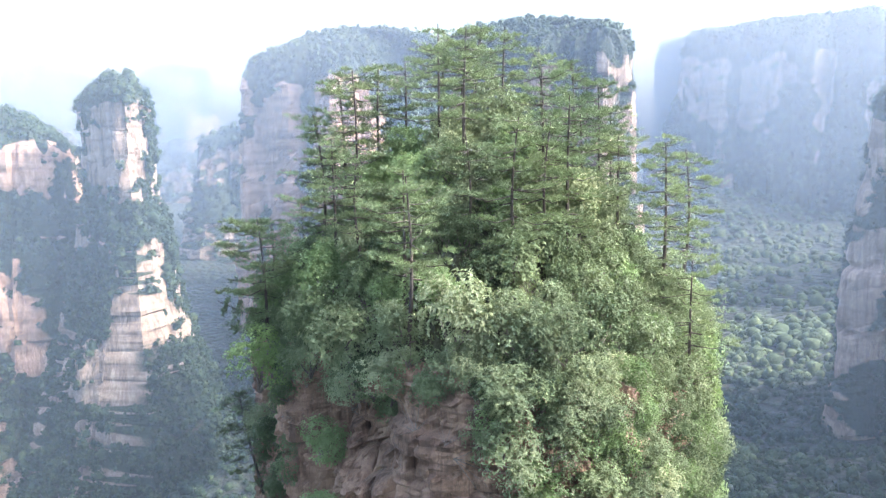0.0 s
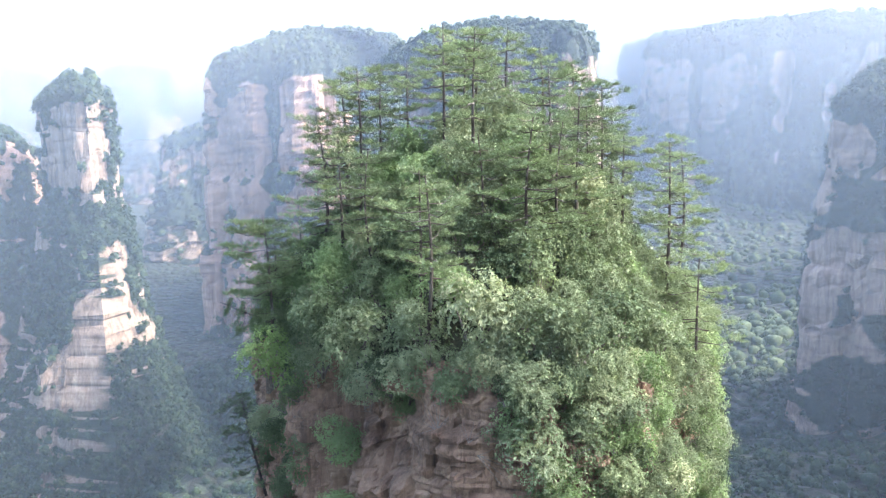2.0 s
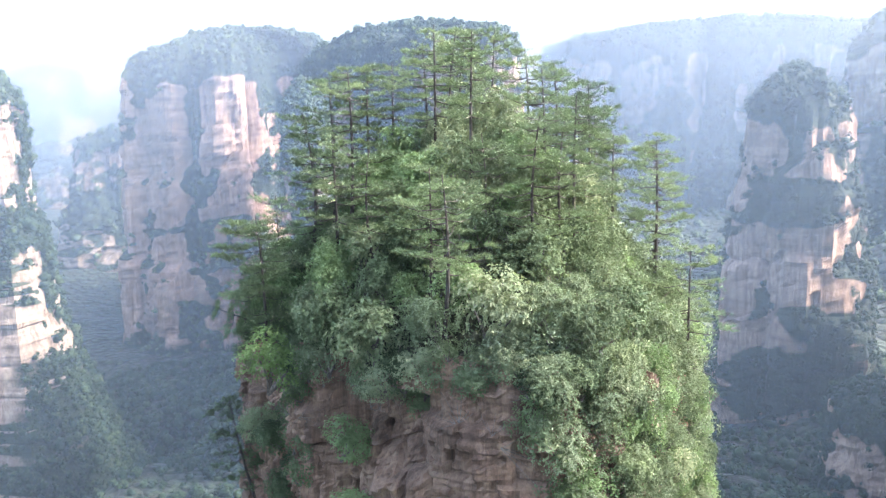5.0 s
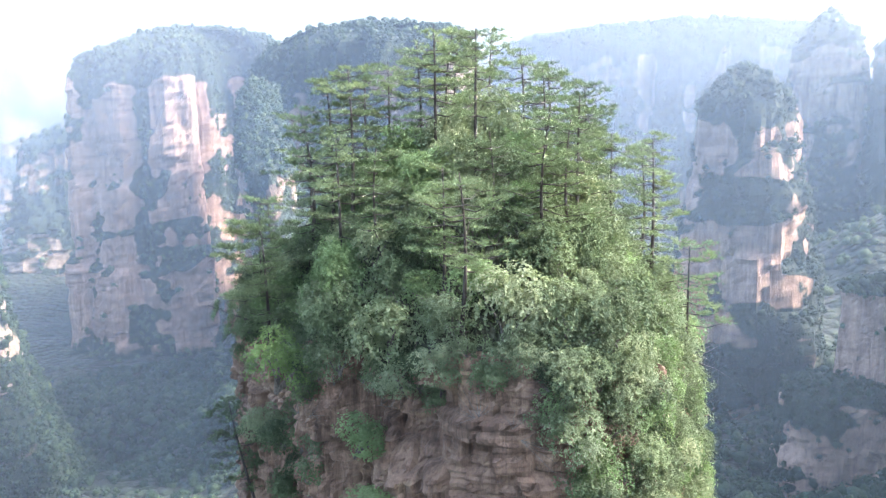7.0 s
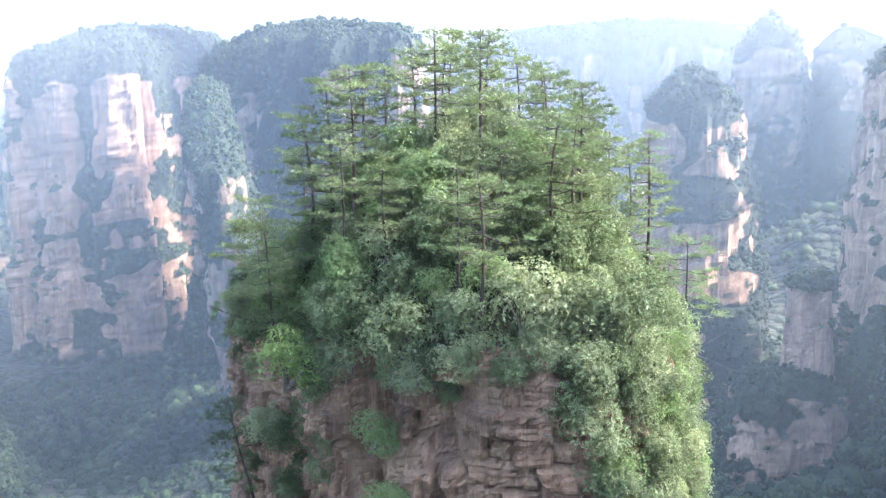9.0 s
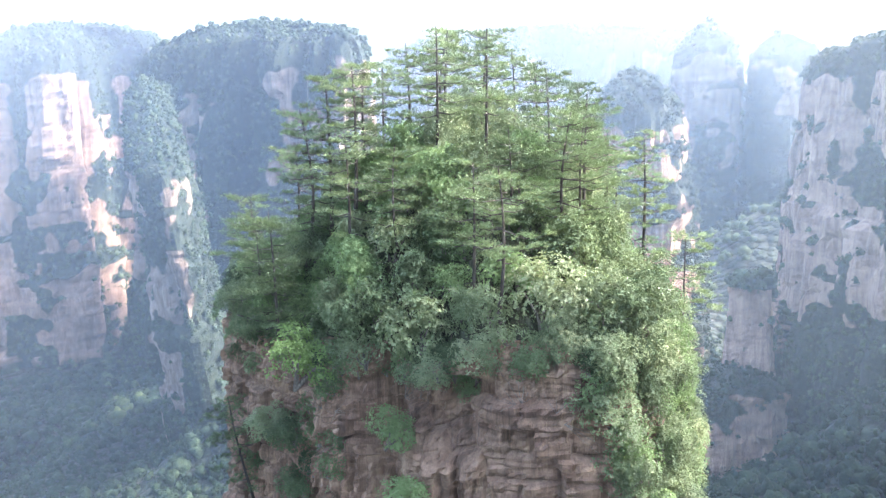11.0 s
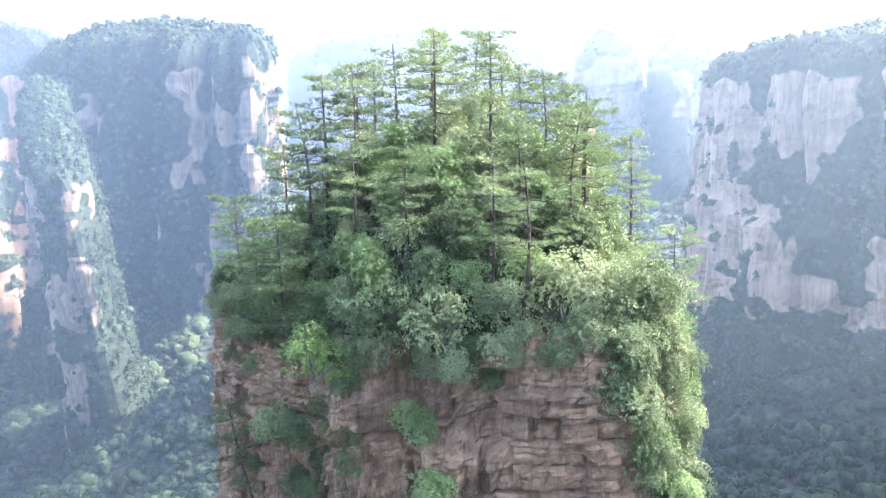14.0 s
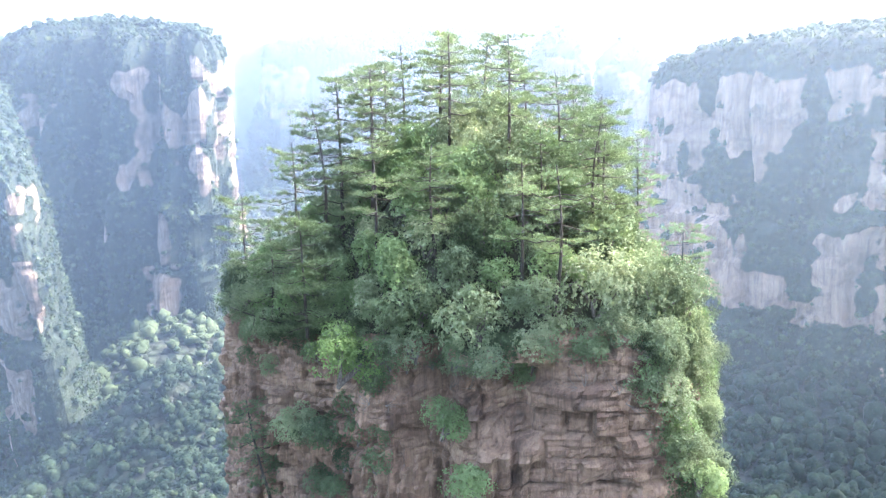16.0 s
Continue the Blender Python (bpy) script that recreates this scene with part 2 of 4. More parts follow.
def vnoise(x, y, z, seed=0):
    x, y, z = np.broadcast_arrays(np.asarray(x, float), np.asarray(y, float), np.asarray(z, float))
    fx, fy, fz = np.floor(x), np.floor(y), np.floor(z)
    u, v, w = x - fx, y - fy, z - fz
    u, v, w = (a * a * (3 - 2 * a) for a in (u, v, w))
    total = 0
    for i in (0, 1):
        for j in (0, 1):
            for k in (0, 1):
                total = total + hashed(fx + i, fy + j, fz + k, seed) * (u if i else 1 - u) * (v if j else 1 - v) * (w if k else 1 - w)
    return total


def fbm(x, y, z, seed=0, octaves=4):
    total, amp, norm = 0, 1.0, 0.0
    for o in range(octaves):
        total = total + amp * vnoise(x * 2 ** o, y * 2 ** o, z * 2 ** o, seed + o * 17)
        norm += amp
        amp *= 0.5
    return total / norm


def raw(name, verts, faces, mat, parent=None, label="", smooth=False, other=None, where=None):
    """One mesh object from arrays of places and of faces (all of one size)."""
    me = bpy.data.meshes.new(name)
    verts, faces = np.asarray(verts, np.float32), np.asarray(faces, np.int32)
    n, k = faces.shape
    me.vertices.add(len(verts))
    me.vertices.foreach_set("co", verts.ravel())
    me.loops.add(n * k)
    me.loops.foreach_set("vertex_index", faces.ravel())
    me.polygons.add(n)
    me.polygons.foreach_set("loop_start", np.arange(0, n * k, k, dtype=np.int32))
    me.polygons.foreach_set("use_smooth", np.full(n, smooth, dtype=bool))
    me.update(calc_edges=True)
    me.materials.append(mat)
    if other is not None:
        me.materials.append(other)
        me.polygons.foreach_set("material_index", where.astype(np.int32))
    ob = new(name, me)
    if parent is not None:
        ob.parent = parent
    if label:
        ob["label"] = label
    return ob


def unit(v):
    return v / (np.linalg.norm(v, axis=-1, keepdims=True) + 1e-9)


def leaves(rng, base, way, up, length, width, fold=0.25):
    """Folded pointed leaves from base places along way; returns places and triangles."""
    n = len(base)
    side = unit(np.cross(way, up))
    nor = np.cross(side, way)
    L, Wd = length[:, None], width[:, None]
    mid = base + way * L * 0.5
    tip = base + way * L - nor * L * 0.18
    a, b = mid + side * Wd * 0.5 + nor * Wd * fold, mid - side * Wd * 0.5 + nor * Wd * fold
    V = np.stack([base, a, tip, b], 1).reshape(-1, 3)
    i = np.arange(n)[:, None] * 4
    F = np.concatenate([i + np.array([[0, 1, 2]]), i + np.array([[0, 2, 3]])], 1).reshape(-1, 3)
    return V, F


def tube(path, radii, sides=6):
    """Places and quads of a bent, tapering tube."""
    path, radii = np.asarray(path, float), np.asarray(radii, float)
    tang = unit(np.gradient(path, axis=0))
    ref = np.where(np.abs(tang[:, 2:3]) > 0.9, np.array([[1.0, 0, 0]]), np.array([[0, 0, 1.0]]))
    a = unit(np.cross(tang, ref))
    b = np.cross(tang, a)
    ang = np.linspace(0, 2 * np.pi, sides, endpoint=False)
    ring = a[:, None] * np.cos(ang)[None, :, None] + b[:, None] * np.sin(ang)[None, :, None]
    V = (path[:, None] + ring * radii[:, None, None]).reshape(-1, 3)
    F = []
    for i in range(len(path) - 1):
        for j in range(sides):
            k = (j + 1) % sides
            F.append((i * sides + j, i * sides + k, (i + 1) * sides + k, (i + 1) * sides + j))
    return V, np.array(F)


def loop_points(ctrl, n):
    """n evenly spaced places on a smooth closed line through the corners ctrl, counter-clockwise."""
    c = np.array(ctrl, float)
    if np.sum(c[:, 0] * np.roll(c[:, 1], -1) - np.roll(c[:, 0], -1) * c[:, 1]) < 0:
        c = c[::-1]
    t = np.linspace(0, 1, 24, endpoint=False)[:, None]
    pts = []
    for i in range(len(c)):
        p0, p1, p2, p3 = c[i - 1], c[i], c[(i + 1) % len(c)], c[(i + 2) % len(c)]
        pts.append(0.5 * (2 * p1 + (p2 - p0) * t + (2 * p0 - 5 * p1 + 4 * p2 - p3) * t ** 2 + (3 * p1 - p0 - 3 * p2 + p3) * t ** 3))
    pts = np.concatenate(pts)
    d = np.linalg.norm(np.roll(pts, -1, 0) - pts, axis=1)
    s = np.concatenate([[0], np.cumsum(d)])
    q = np.linspace(0, s[-1], n, endpoint=False)
    closed = np.concatenate([pts, pts[:1]])
    out = np.stack([np.interp(q, s, closed[:, 0]), np.interp(q, s, closed[:, 1])], 1)
    tang = unit(np.roll(out, -1, 0) - np.roll(out, 1, 0))
    return out, np.stack([tang[:, 1], -tang[:, 0]], 1), q, s[-1]


# ---------------------------------------------------------------- rock
def cells(u, v, seed):
    """Uneven blocks: for each place its block's number (0 to 1), how far its nearest crack is, and its tilt along u and v."""
    iu, iv = np.floor(u), np.floor(v)
    best, second = np.full(u.shape, 9.0), np.full(u.shape, 9.0)
    num, du, dv = np.zeros(u.shape), np.zeros(u.shape), np.zeros(u.shape)
    for i in (-1, 0, 1):
        for j in (-1, 0, 1):
            cu, cv, z = iu + i, iv + j, iu * 0
            x = u - cu - 0.15 - 0.7 * hashed(cu, cv, z, seed)
            y = v - cv - 0.3 - 0.4 * hashed(cu, cv, z, seed + 1)
            d = 0.65 * np.maximum(np.abs(x), np.abs(y)) + 0.35 * np.sqrt(x * x + y * y)
            near = d < best
            second = np.where(near, best, np.minimum(second, d))
            best = np.where(near, d, best)
            num = np.where(near, hashed(cu, cv, z, seed + 2), num)
            du = np.where(near, x * (hashed(cu, cv, z, seed + 3) - 0.5) * 2, du)
            dv = np.where(near, y * (hashed(cu, cv, z, seed + 4) - 0.5) * 2, dv)
    return num, second - best, du, dv


def courses(u, v, joint, layer, seed):
    """Bedded blocks between level beds and upright joints: number, crack distance and tilts, as cells() gives them."""
    h = v / layer + 0.5 * (vnoise(u / (5 * joint), v / (6 * layer), 0.5, seed) - 0.5)
    row = np.floor(h)
    z = row * 0
    wide = joint * (0.55 + 0.9 * hashed(row, z, z, seed + 1))
    k = u / wide + 9 * hashed(row, z, z, seed + 2) + 0.3 * (vnoise(u / joint, v / layer, 0.5, seed + 6) - 0.5)
    col = np.floor(k)
    fu, fv = k - col, h - row
    seam = hashed(row, z, z, seed + 7)
    edge = np.minimum(np.minimum(fu, 1 - fu) * wide / layer, np.minimum(fv, 1 - fv) + 0.25 * (seam > 0.6))
    return hashed(col, row, z, seed + 3), edge, (fu - 0.5) * (hashed(col, row, z, seed + 4) - 0.5) * 2, (fv - 0.5) * (hashed(col, row, z, seed + 5) - 0.5) * 2


def rock_shape(ctrl, z_low, z_top, step, seed, flare=0.0, flare_power=1.6, buttress=0.0, block=1.0, bed=0.5, joint=10.0, layer=9.0,
               dome=0.06, top_rough=0.03, warp=0.7, levels=None, rings=10, round_top=0.06, slope=None, ledges=(), clefts=(), shear=(0.0, 0.0), coursed=False):
    """A quarried-looking stack of sandstone: closed plan, vertical joints, level beds, buttresses, a domed top.
    Returns places, quads, and how many of the quads make up the sides."""
    per = loop_points(ctrl, 200)[3]
    n = max(24, int(per / step))
    pts, nor, s, _ = loop_points(ctrl, n)
    height = z_top - z_low
    zs = np.linspace(z_low, z_top, max(8, int(height / step))) if levels is None else np.asarray(levels, float)
    S, Z = np.meshgrid(s, zs)
    X, Y = np.meshgrid(pts[:, 0], zs)[0], np.meshgrid(pts[:, 1], zs)[0]
    frac = (z_top - Z) / height
    big = fbm(X / (4 * joint), Y / (4 * joint), Z / (14 * joint), seed, 4) - 0.5
    ridges = 1 - np.abs(2 * fbm(X / (2.2 * joint), Y / (2.2 * joint), Z / (9 * joint), seed + 5, 3) - 1)
    wu = warp * (fbm(X / joint, Y / joint, Z / (2 * layer), seed + 3, 3) - 0.5)
    wv = warp * (fbm(X / (2 * joint), Y / (2 * joint), Z / layer, seed + 4, 3) - 0.5)
    h1, e1, a1, b1 = cells(S / joint + wu, Z / layer + wv, seed + 11)
    if coursed:
        h1, e1, a1, b1 = courses(S, Z, joint, layer, seed + 21)
    h2, e2, a2, b2 = cells(S / (0.33 * joint) + wu * 1.5, Z / (0.3 * layer) + wv * 1.5, seed + 12)
    fine = fbm(X / (0.3 * joint), Y / (0.3 * joint), Z / (0.2 * joint), seed + 30, 4) - 0.5
    beds = vnoise(X / (8 * joint), Y / (8 * joint), Z / (0.22 * layer), seed + 33) - 0.5
    out = buttress * (1.4 * big + 0.9 * (ridges - 0.7)) + block * ((h1 - 0.5) * 1.7 + a1 * 0.9 + b1 * 0.5 - 0.9 * np.exp(-e1 / 0.05))
    out = out + block * (0.34 if coursed else 0.36) * ((h2 - 0.5) * 1.5 + a2 + b2 * 0.6 - 0.9 * np.exp(-e2 / 0.07)) + bed * 1.3 * fine + bed * 1.2 * beds * (np.clip(1 - 2.2 * frac, 0.1, 1) if flare > 60 else 1.0)
    hollow = np.zeros(X.shape)
    for cx, cy, wide, deep in clefts:
        hollow = hollow - 0.3 * np.exp(-((X - cx) ** 2 + (Y - cy) ** 2) / wide ** 2)
        out = out - deep * np.exp(-(((X - cx) ** 2 + (Y - cy) ** 2) / wide ** 2) * (0.7 + 0.6 * vnoise(0.5, 0.5, Z / (3 * layer), seed + 80))) * np.clip(1.3 - 0.8 * frac, 0, 1)
    for level, reach in ledges:
        shift = 0.16 * (fbm(X / (5 * joint), Y / (5 * joint), 0.2, seed + 60 + int(level * 100), 3) - 0.5)
        out = out + reach * np.clip((frac - level - shift) / 0.02, 0, 1) * (0.3 + 1.2 * vnoise(X / (4 * joint), Y / (4 * joint), level * 9, seed + 61))
    out = out + flare * np.clip(frac, 0, 1) ** flare_power
    edge = np.clip((frac - 0) / round_top, 0, 1)
    out = out - (1 - np.sqrt(np.clip(1 - (1 - edge) ** 2, 0, 1))) * round_top * height * 0.5
    P = np.stack([X + nor[None, :, 0] * out, Y + nor[None, :, 1] * out, Z], 2)
    if flare > 60:  # a wide foot is broken by gullies and knolls of its own
        gully = fbm(P[:, :, 0] / (2.2 * joint), P[:, :, 1] / (2.2 * joint), P[:, :, 2] / (2.5 * layer), seed + 90, 5) - 0.5
        P[:, :, :2] += nor[None] * (gully * 2.2 * joint * np.clip(2.2 * frac - 0.5, 0, 1))[:, :, None]
    rise = (fbm(X[-1] / (3 * joint), Y[-1] / (3 * joint), 0.3, seed + 40, 3) - 0.5) * top_rough * height * 2
    P[:, :, 2] += rise[None, :] * np.clip(1 - frac * 3, 0, 1)
    if slope is not None:
        ax, ay, gx, gy = slope
        P[:, :, 2] += ((P[:, :, 0] - ax) * gx + (P[:, :, 1] - ay) * gy) * np.clip(1 - frac, 0, 1)
    P[:, :, 0] += (z_top - Z) * shear[0]
    P[:, :, 1] += (z_top - Z) * shear[1]
    cen = P[-1, :, :2].mean(0)
    levels_out = [P]
    for k in range(1, rings + 1):
        a = k / rings
        ring = P[-1].copy()
        ring[:, :2] = cen + (ring[:, :2] - cen) * (1 - a) + 1e-4
        ring[:, 2] = ring[:, 2] * (1 - a) + ring[:, 2].mean() * a + dome * height * math.sin(a * math.pi / 2)
        ring[:, 2] += (fbm(ring[:, 0] / joint, ring[:, 1] / joint, 0.7, seed + 50, 3) - 0.5) * joint * 0.8 * min(1, a * 3)
        levels_out.append(ring[None])
    G = np.concatenate(levels_out)
    m = len(G)
    i, j = np.meshgrid(np.arange(m - 1), np.arange(n), indexing="ij")
    k = (j + 1) % n
    F = np.stack([i * n + j, i * n + k, (i + 1) * n + k, (i + 1) * n + j], 2).reshape(-1, 4)
    lows = np.concatenate([(big + 0.6 * (ridges - 0.7) + hollow).ravel(), np.zeros(n * rings)])
    blocks = np.concatenate([(0.65 * h1 + 0.35 * h2).ravel(), np.full(n * rings, 0.5)])
    return G.reshape(-1, 3), F, (len(zs) - 1) * n, (lows, blocks)


def face_data(V, F):
    a, b, c, d = (V[F[:, i]] for i in range(4))
    nn = np.cross(c - a, d - b) * 0.5
    area = np.linalg.norm(nn, axis=1)
    return (a + b + c + d) / 4, nn / (area[:, None] + 1e-9), area


def dome(level):
    """A small ruffled dome, open below: corners on the unit sphere and their triangles."""
    bm = bmesh.new()
    bmesh.ops.create_icosphere(bm, subdivisions=level, radius=1.0)
    V = np.array([v.co[:] for v in bm.verts])
    F = np.array([[v.index for v in f.verts] for f in bm.faces])
    bm.free()
    F = F[V[F].mean(1)[:, 2] > -0.45]
    keep = np.unique(F)
    back = np.zeros(len(V), int)
    back[keep] = np.arange(len(keep))
    return V[keep], back[F]


DOMES = dome(1), dome(2)


def crowns(rng, at, out, size, cards, card, lobes=1, fine=1):
    """Tree crowns as uneven leafy clumps, one at each place, with sprays along their outline; out: the way each leans."""
    n = len(at)
    DOME_V, DOME_F = DOMES[fine]
    cen = at + out * size[:, None] * 0.4 + np.array([0, 0, 0.3]) * size[:, None]
    lob = rng.normal(size=(n, lobes, 3)) * np.array([0.42, 0.42, 0.22]) * (lobes > 1)
    mid = (cen[:, None] + lob * size[:, None, None]).reshape(-1, 3)
    big = np.repeat(size, lobes) * (0.5 + 0.3 * rng.random(n * lobes)) * (1.0 if lobes > 1 else 1.15)
    knob = unit(rng.normal(size=(n * lobes, 5, 3)) + np.array([0, 0, 0.5]))
    r = 0.66 + 0.42 * np.clip(np.einsum("vk,nlk->nvl", DOME_V, knob), 0, 1).max(2) ** 5 + rng.normal(size=(n * lobes, len(DOME_V))) * 0.14
    spin = rng.random(n * lobes) * 6.283
    cs, sn = np.cos(spin)[:, None], np.sin(spin)[:, None]
    D = np.stack([DOME_V[None, :, 0] * cs - DOME_V[None, :, 1] * sn, DOME_V[None, :, 0] * sn + DOME_V[None, :, 1] * cs, np.repeat(DOME_V[None, :, 2], n * lobes, 0) * (0.75 + (0.8 if fine else 0.3) * rng.random((n * lobes, 1)))], 2)
    clump = (mid[:, None] + D * (r * big[:, None])[:, :, None]).reshape(-1, 3)
    F = (DOME_F[None] + (np.arange(n * lobes) * len(DOME_V))[:, None, None]).reshape(-1, 3)
    d = unit(rng.normal(size=(n, cards, 3)) + np.array([0, 0, 0.35]))
    pick = np.arange(n)[:, None] * lobes + rng.integers(lobes, size=(n, cards))
    p = mid[pick] + d * (big[pick] * (0.72 + 0.42 * rng.random((n, cards))))[:, :, None]
    nrm = unit(d + rng.normal(size=d.shape) * 0.4)
    t1 = unit(np.cross(nrm, rng.normal(size=d.shape)))
    t2 = np.cross(nrm, t1)
    h = (card * (0.5 + 0.8 * rng.random((n, cards, 1)))) * (size[:, None, None] / size.mean()) ** 0.5
    spray = np.stack([p - t1 * h - nrm * h * 0.15, p + t2 * h * 1.1, p + t1 * h * (0.6 + 0.8 * rng.random((n, cards, 1))) - nrm * h * 0.2], 2).reshape(-1, 3)
    return np.concatenate([clump, spray]), np.concatenate([F, np.arange(n * cards * 3).reshape(-1, 3) + len(clump)])


VALE = np.array([-10.0, -35.0])            # the middle of the valley, from which bearings are taken


def massif(name, label, ctrl, z_low, z_top, step, seed, green=0.5, tree=4.0, density=0.02, cards=26, forest_label="", cap=0.05, grad=0.16, patches=(), bare=0.42, cover=0.2, **shape):
    """A far rock tower or cliff with the woodland that grows on its top and ledges."""
    V, F, sides, bulge = rock_shape(ctrl, z_low, z_top, step, seed, **shape)
    rng = np.random.default_rng(seed)
    C, N, A = face_data(V, F)
    height = z_top - z_low
    frac = (z_top - C[:, 2]) / height
    patch = fbm(C[:, 0] / 45, C[:, 1] / 45, C[:, 2] / 60, seed + 70, 4)
    lows, blocks = bulge[0][F[:, 0]], bulge[1][F[:, 0]]
    away = C[:, :2] - VALE
    turned = np.sum(N[:, :2] * away, 1) / np.linalg.norm(away, axis=1)
    bearing = np.degrees(np.arctan2(away[:, 0], away[:, 1]))
    fine = fbm(C[:, 0] / (2.2 * step), C[:, 1] / (2.2 * step), C[:, 2] / (5 * step), seed + 90, 4) - 0.5
    hold = 1.5 * (patch - 0.5) - 0.9 * lows + 0.35 * (blocks - 0.5) + 0.8 * fine + 1.3 * np.clip(N[:, 2] - 0.08, 0, 0.5) + grad * (frac - 0.4)
    # bushy (+1) and bare (-1) stretches of the face: bearing across the valley, height, half width, half height
    bias = np.full(len(C), 0.3 * (green - 0.6) - 0.1)
    for b, z, wide, tall, sign in patches:
        q = np.abs((bearing - b) / wide) ** 3 + np.abs((C[:, 2] - z) / tall) ** 3 + 1.1 * fine + 0.6 * (blocks - 0.5)
        g = np.clip((1.15 - q) * 2.2, 0, 1) * (turned < 0.6)
        bias = bias * (1 - g) + (cover if sign > 0 else -bare) * g
    w = np.clip((hold + bias) * 3.6 + 0.4, 0, 1)
    w[sides:] = np.where(np.arange(len(F) - sides) < 0.4 * (len(F) - sides), 1.0, 0.3)
    w = np.maximum(w, np.clip((frac - 0.8) * 8, 0, 1) * 0.8)
    w = np.maximum(w, np.clip((cap * (0.35 + 1.3 * patch + 0.8 * fine) - frac) * 30, 0, 1))
    rock = raw(name, V, F, ROCK_PINK if "pink" in label or "red" in label else ROCK_PALE)
    held, near = np.zeros(len(V)), np.zeros(len(V))
    for k in range(4):
        np.add.at(held, F[:, k], w)
        np.add.at(near, F[:, k], 1.0)
    rock.data.attributes.new("overgrowth", "FLOAT", "POINT").data.foreach_set("value", (held / np.maximum(near, 1)).astype(np.float32))
    tagged(rock, label, "rock tower" if "tower" in name or "pillar" in name else "cliff")
    w = np.clip(w * 1.6 - 0.4, 0, 1) * np.where(turned > 0.6, 0.04, 1.0)
    w = w * A
    count = int(w.sum() * density * 1.3)
    pick = rng.choice(len(C), count, p=w / w.sum())
    u, v = rng.random((2, count, 1))
    quad = V[F[pick]]
    at = (quad[:, 0] * (1 - u) + quad[:, 1] * u) * (1 - v) + (quad[:, 3] * (1 - u) + quad[:, 2] * u) * v + rng.normal(size=(count, 3)) * step * 0.15
    size = tree * (0.38 + 0.95 * rng.random(count) ** 2) * np.where(N[pick, 2] > 0.4, 1.15, 0.8)
    lean = N[pick] * np.array([1, 1, 0.3])
    QV, QF = crowns(rng, at, lean, size, int(cards * 0.8), tree * 0.26, 1, 0)
    wood = raw("woodland", QV, QF, LEAF_FAR, smooth=True)
    tagged(wood, forest_label or "mixed green woodland growing on the ledges of a sandstone cliff", "woodland", kind="stuff")
    return rock, wood


# ---------------------------------------------------------------- valley ground
ANCHORS = [(0, 0, 90), (-106, 436, 60), (-149, 548, -20), (-99, 861, 0), (-231, 939, 0), (175, 380, 72), (201, 421, 84), (375, 1210, 150),
           (244, 384, 112), (211, 249, 60), (190, 215, 75), (215, 190, 165), (200, 215, 150), (150, 98, 150), (-382, 726, -120), (-173, 644, -100), (-250, 600, -130),
           (-200, 450, -60), (-330, 650, -130), (-60, 500, 55), (-100, 700, 10), (-30, 600, 45), (81, 579, 105), (-2, 346, 70), (50, 385, 135), (60, 330, 100),
           (230, 165, 168), (0, 150, 40), (-300, 100, 20), (0, -300, 60), (450, 500, 170), (700, 900, 190), (-700, 1300, 60)]


def ground_height(x, y):
    x, y = np.asarray(x, float), np.asarray(y, float)
    num, den = 80.0 * 2e-6, 2e-6
    for ax, ay, az in ANCHORS:
        w = 1.0 / ((x - ax) ** 2 + (y - ay) ** 2 + 900.0) ** 1.3
        num, den = num + w * az, den + w
    return num / den + (fbm(x / 90, y / 90, 0.5, 77, 4) - 0.5) * 34


rad = np.concatenate([np.linspace(4, 1500, 150), np.geomspace(1560, 4900, 14)])
ang = np.linspace(0, 2 * np.pi, 200, endpoint=False)
RR, AA = np.meshgrid(rad, ang, indexing="ij")
GX, GY = RR * np.sin(AA), RR * np.cos(AA)
GV = np.stack([GX, GY, ground_height(GX, GY)], 2).reshape(-1, 3)
gi, gj = np.meshgrid(np.arange(len(rad) - 1), np.arange(200), indexing="ij")
gk = (gj + 1) % 200
GF = np.stack([gi * 200 + gj, (gi + 1) * 200 + gj, (gi + 1) * 200 + gk, gi * 200 + gk], 2).reshape(-1, 4)
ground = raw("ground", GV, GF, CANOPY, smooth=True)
tagged(ground, "wooded valley floor, crowns and the shade between them painted on, among sandstone towers", "ground", kind="structure")

rng = np.random.default_rng(5)
for n, near, far, low, high, cards, card in ((2000, 140.0, 300.0, 35, 61, 24, 0.5), (1400, 300.0, 520.0, -2, 22, 32, 0.65), (700, 110.0, 290.0, -31, 35, 32, 0.62), (5200, 290.0, 560.0, -31, 60, 32, 0.75), (5200, 560.0, 900.0, -31, 2, 10, 1.1), (900, 540.0, 700.0, 0, 30, 12, 1.1), (3600, 600.0, 1300.0, -5, 60, 8, 1.2)):
    fr = np.sqrt(near ** 2 + (far ** 2 - near ** 2) * rng.random(n))
    fa = np.radians(low + (high - low) * rng.random(n))
    fx, fy = fr * np.sin(fa) - 8, fr * np.cos(fa) - 34
    at = np.stack([fx, fy, ground_height(fx, fy)], 1)
    fv, ff = crowns(rng, at, np.zeros((n, 3)), (1.7 + 3.6 * rng.random(n) ** 2.5 + far / 650) * (0.8 if card < 0.6 else 1.45 if far > 600 else 1.0), cards, card, 1, int(far < 350))
    tagged(raw("valley_forest", fv, ff, LEAF_FAR, smooth=True), "dense broadleaf forest covering the valley floor and slopes", "forest", kind="stuff")

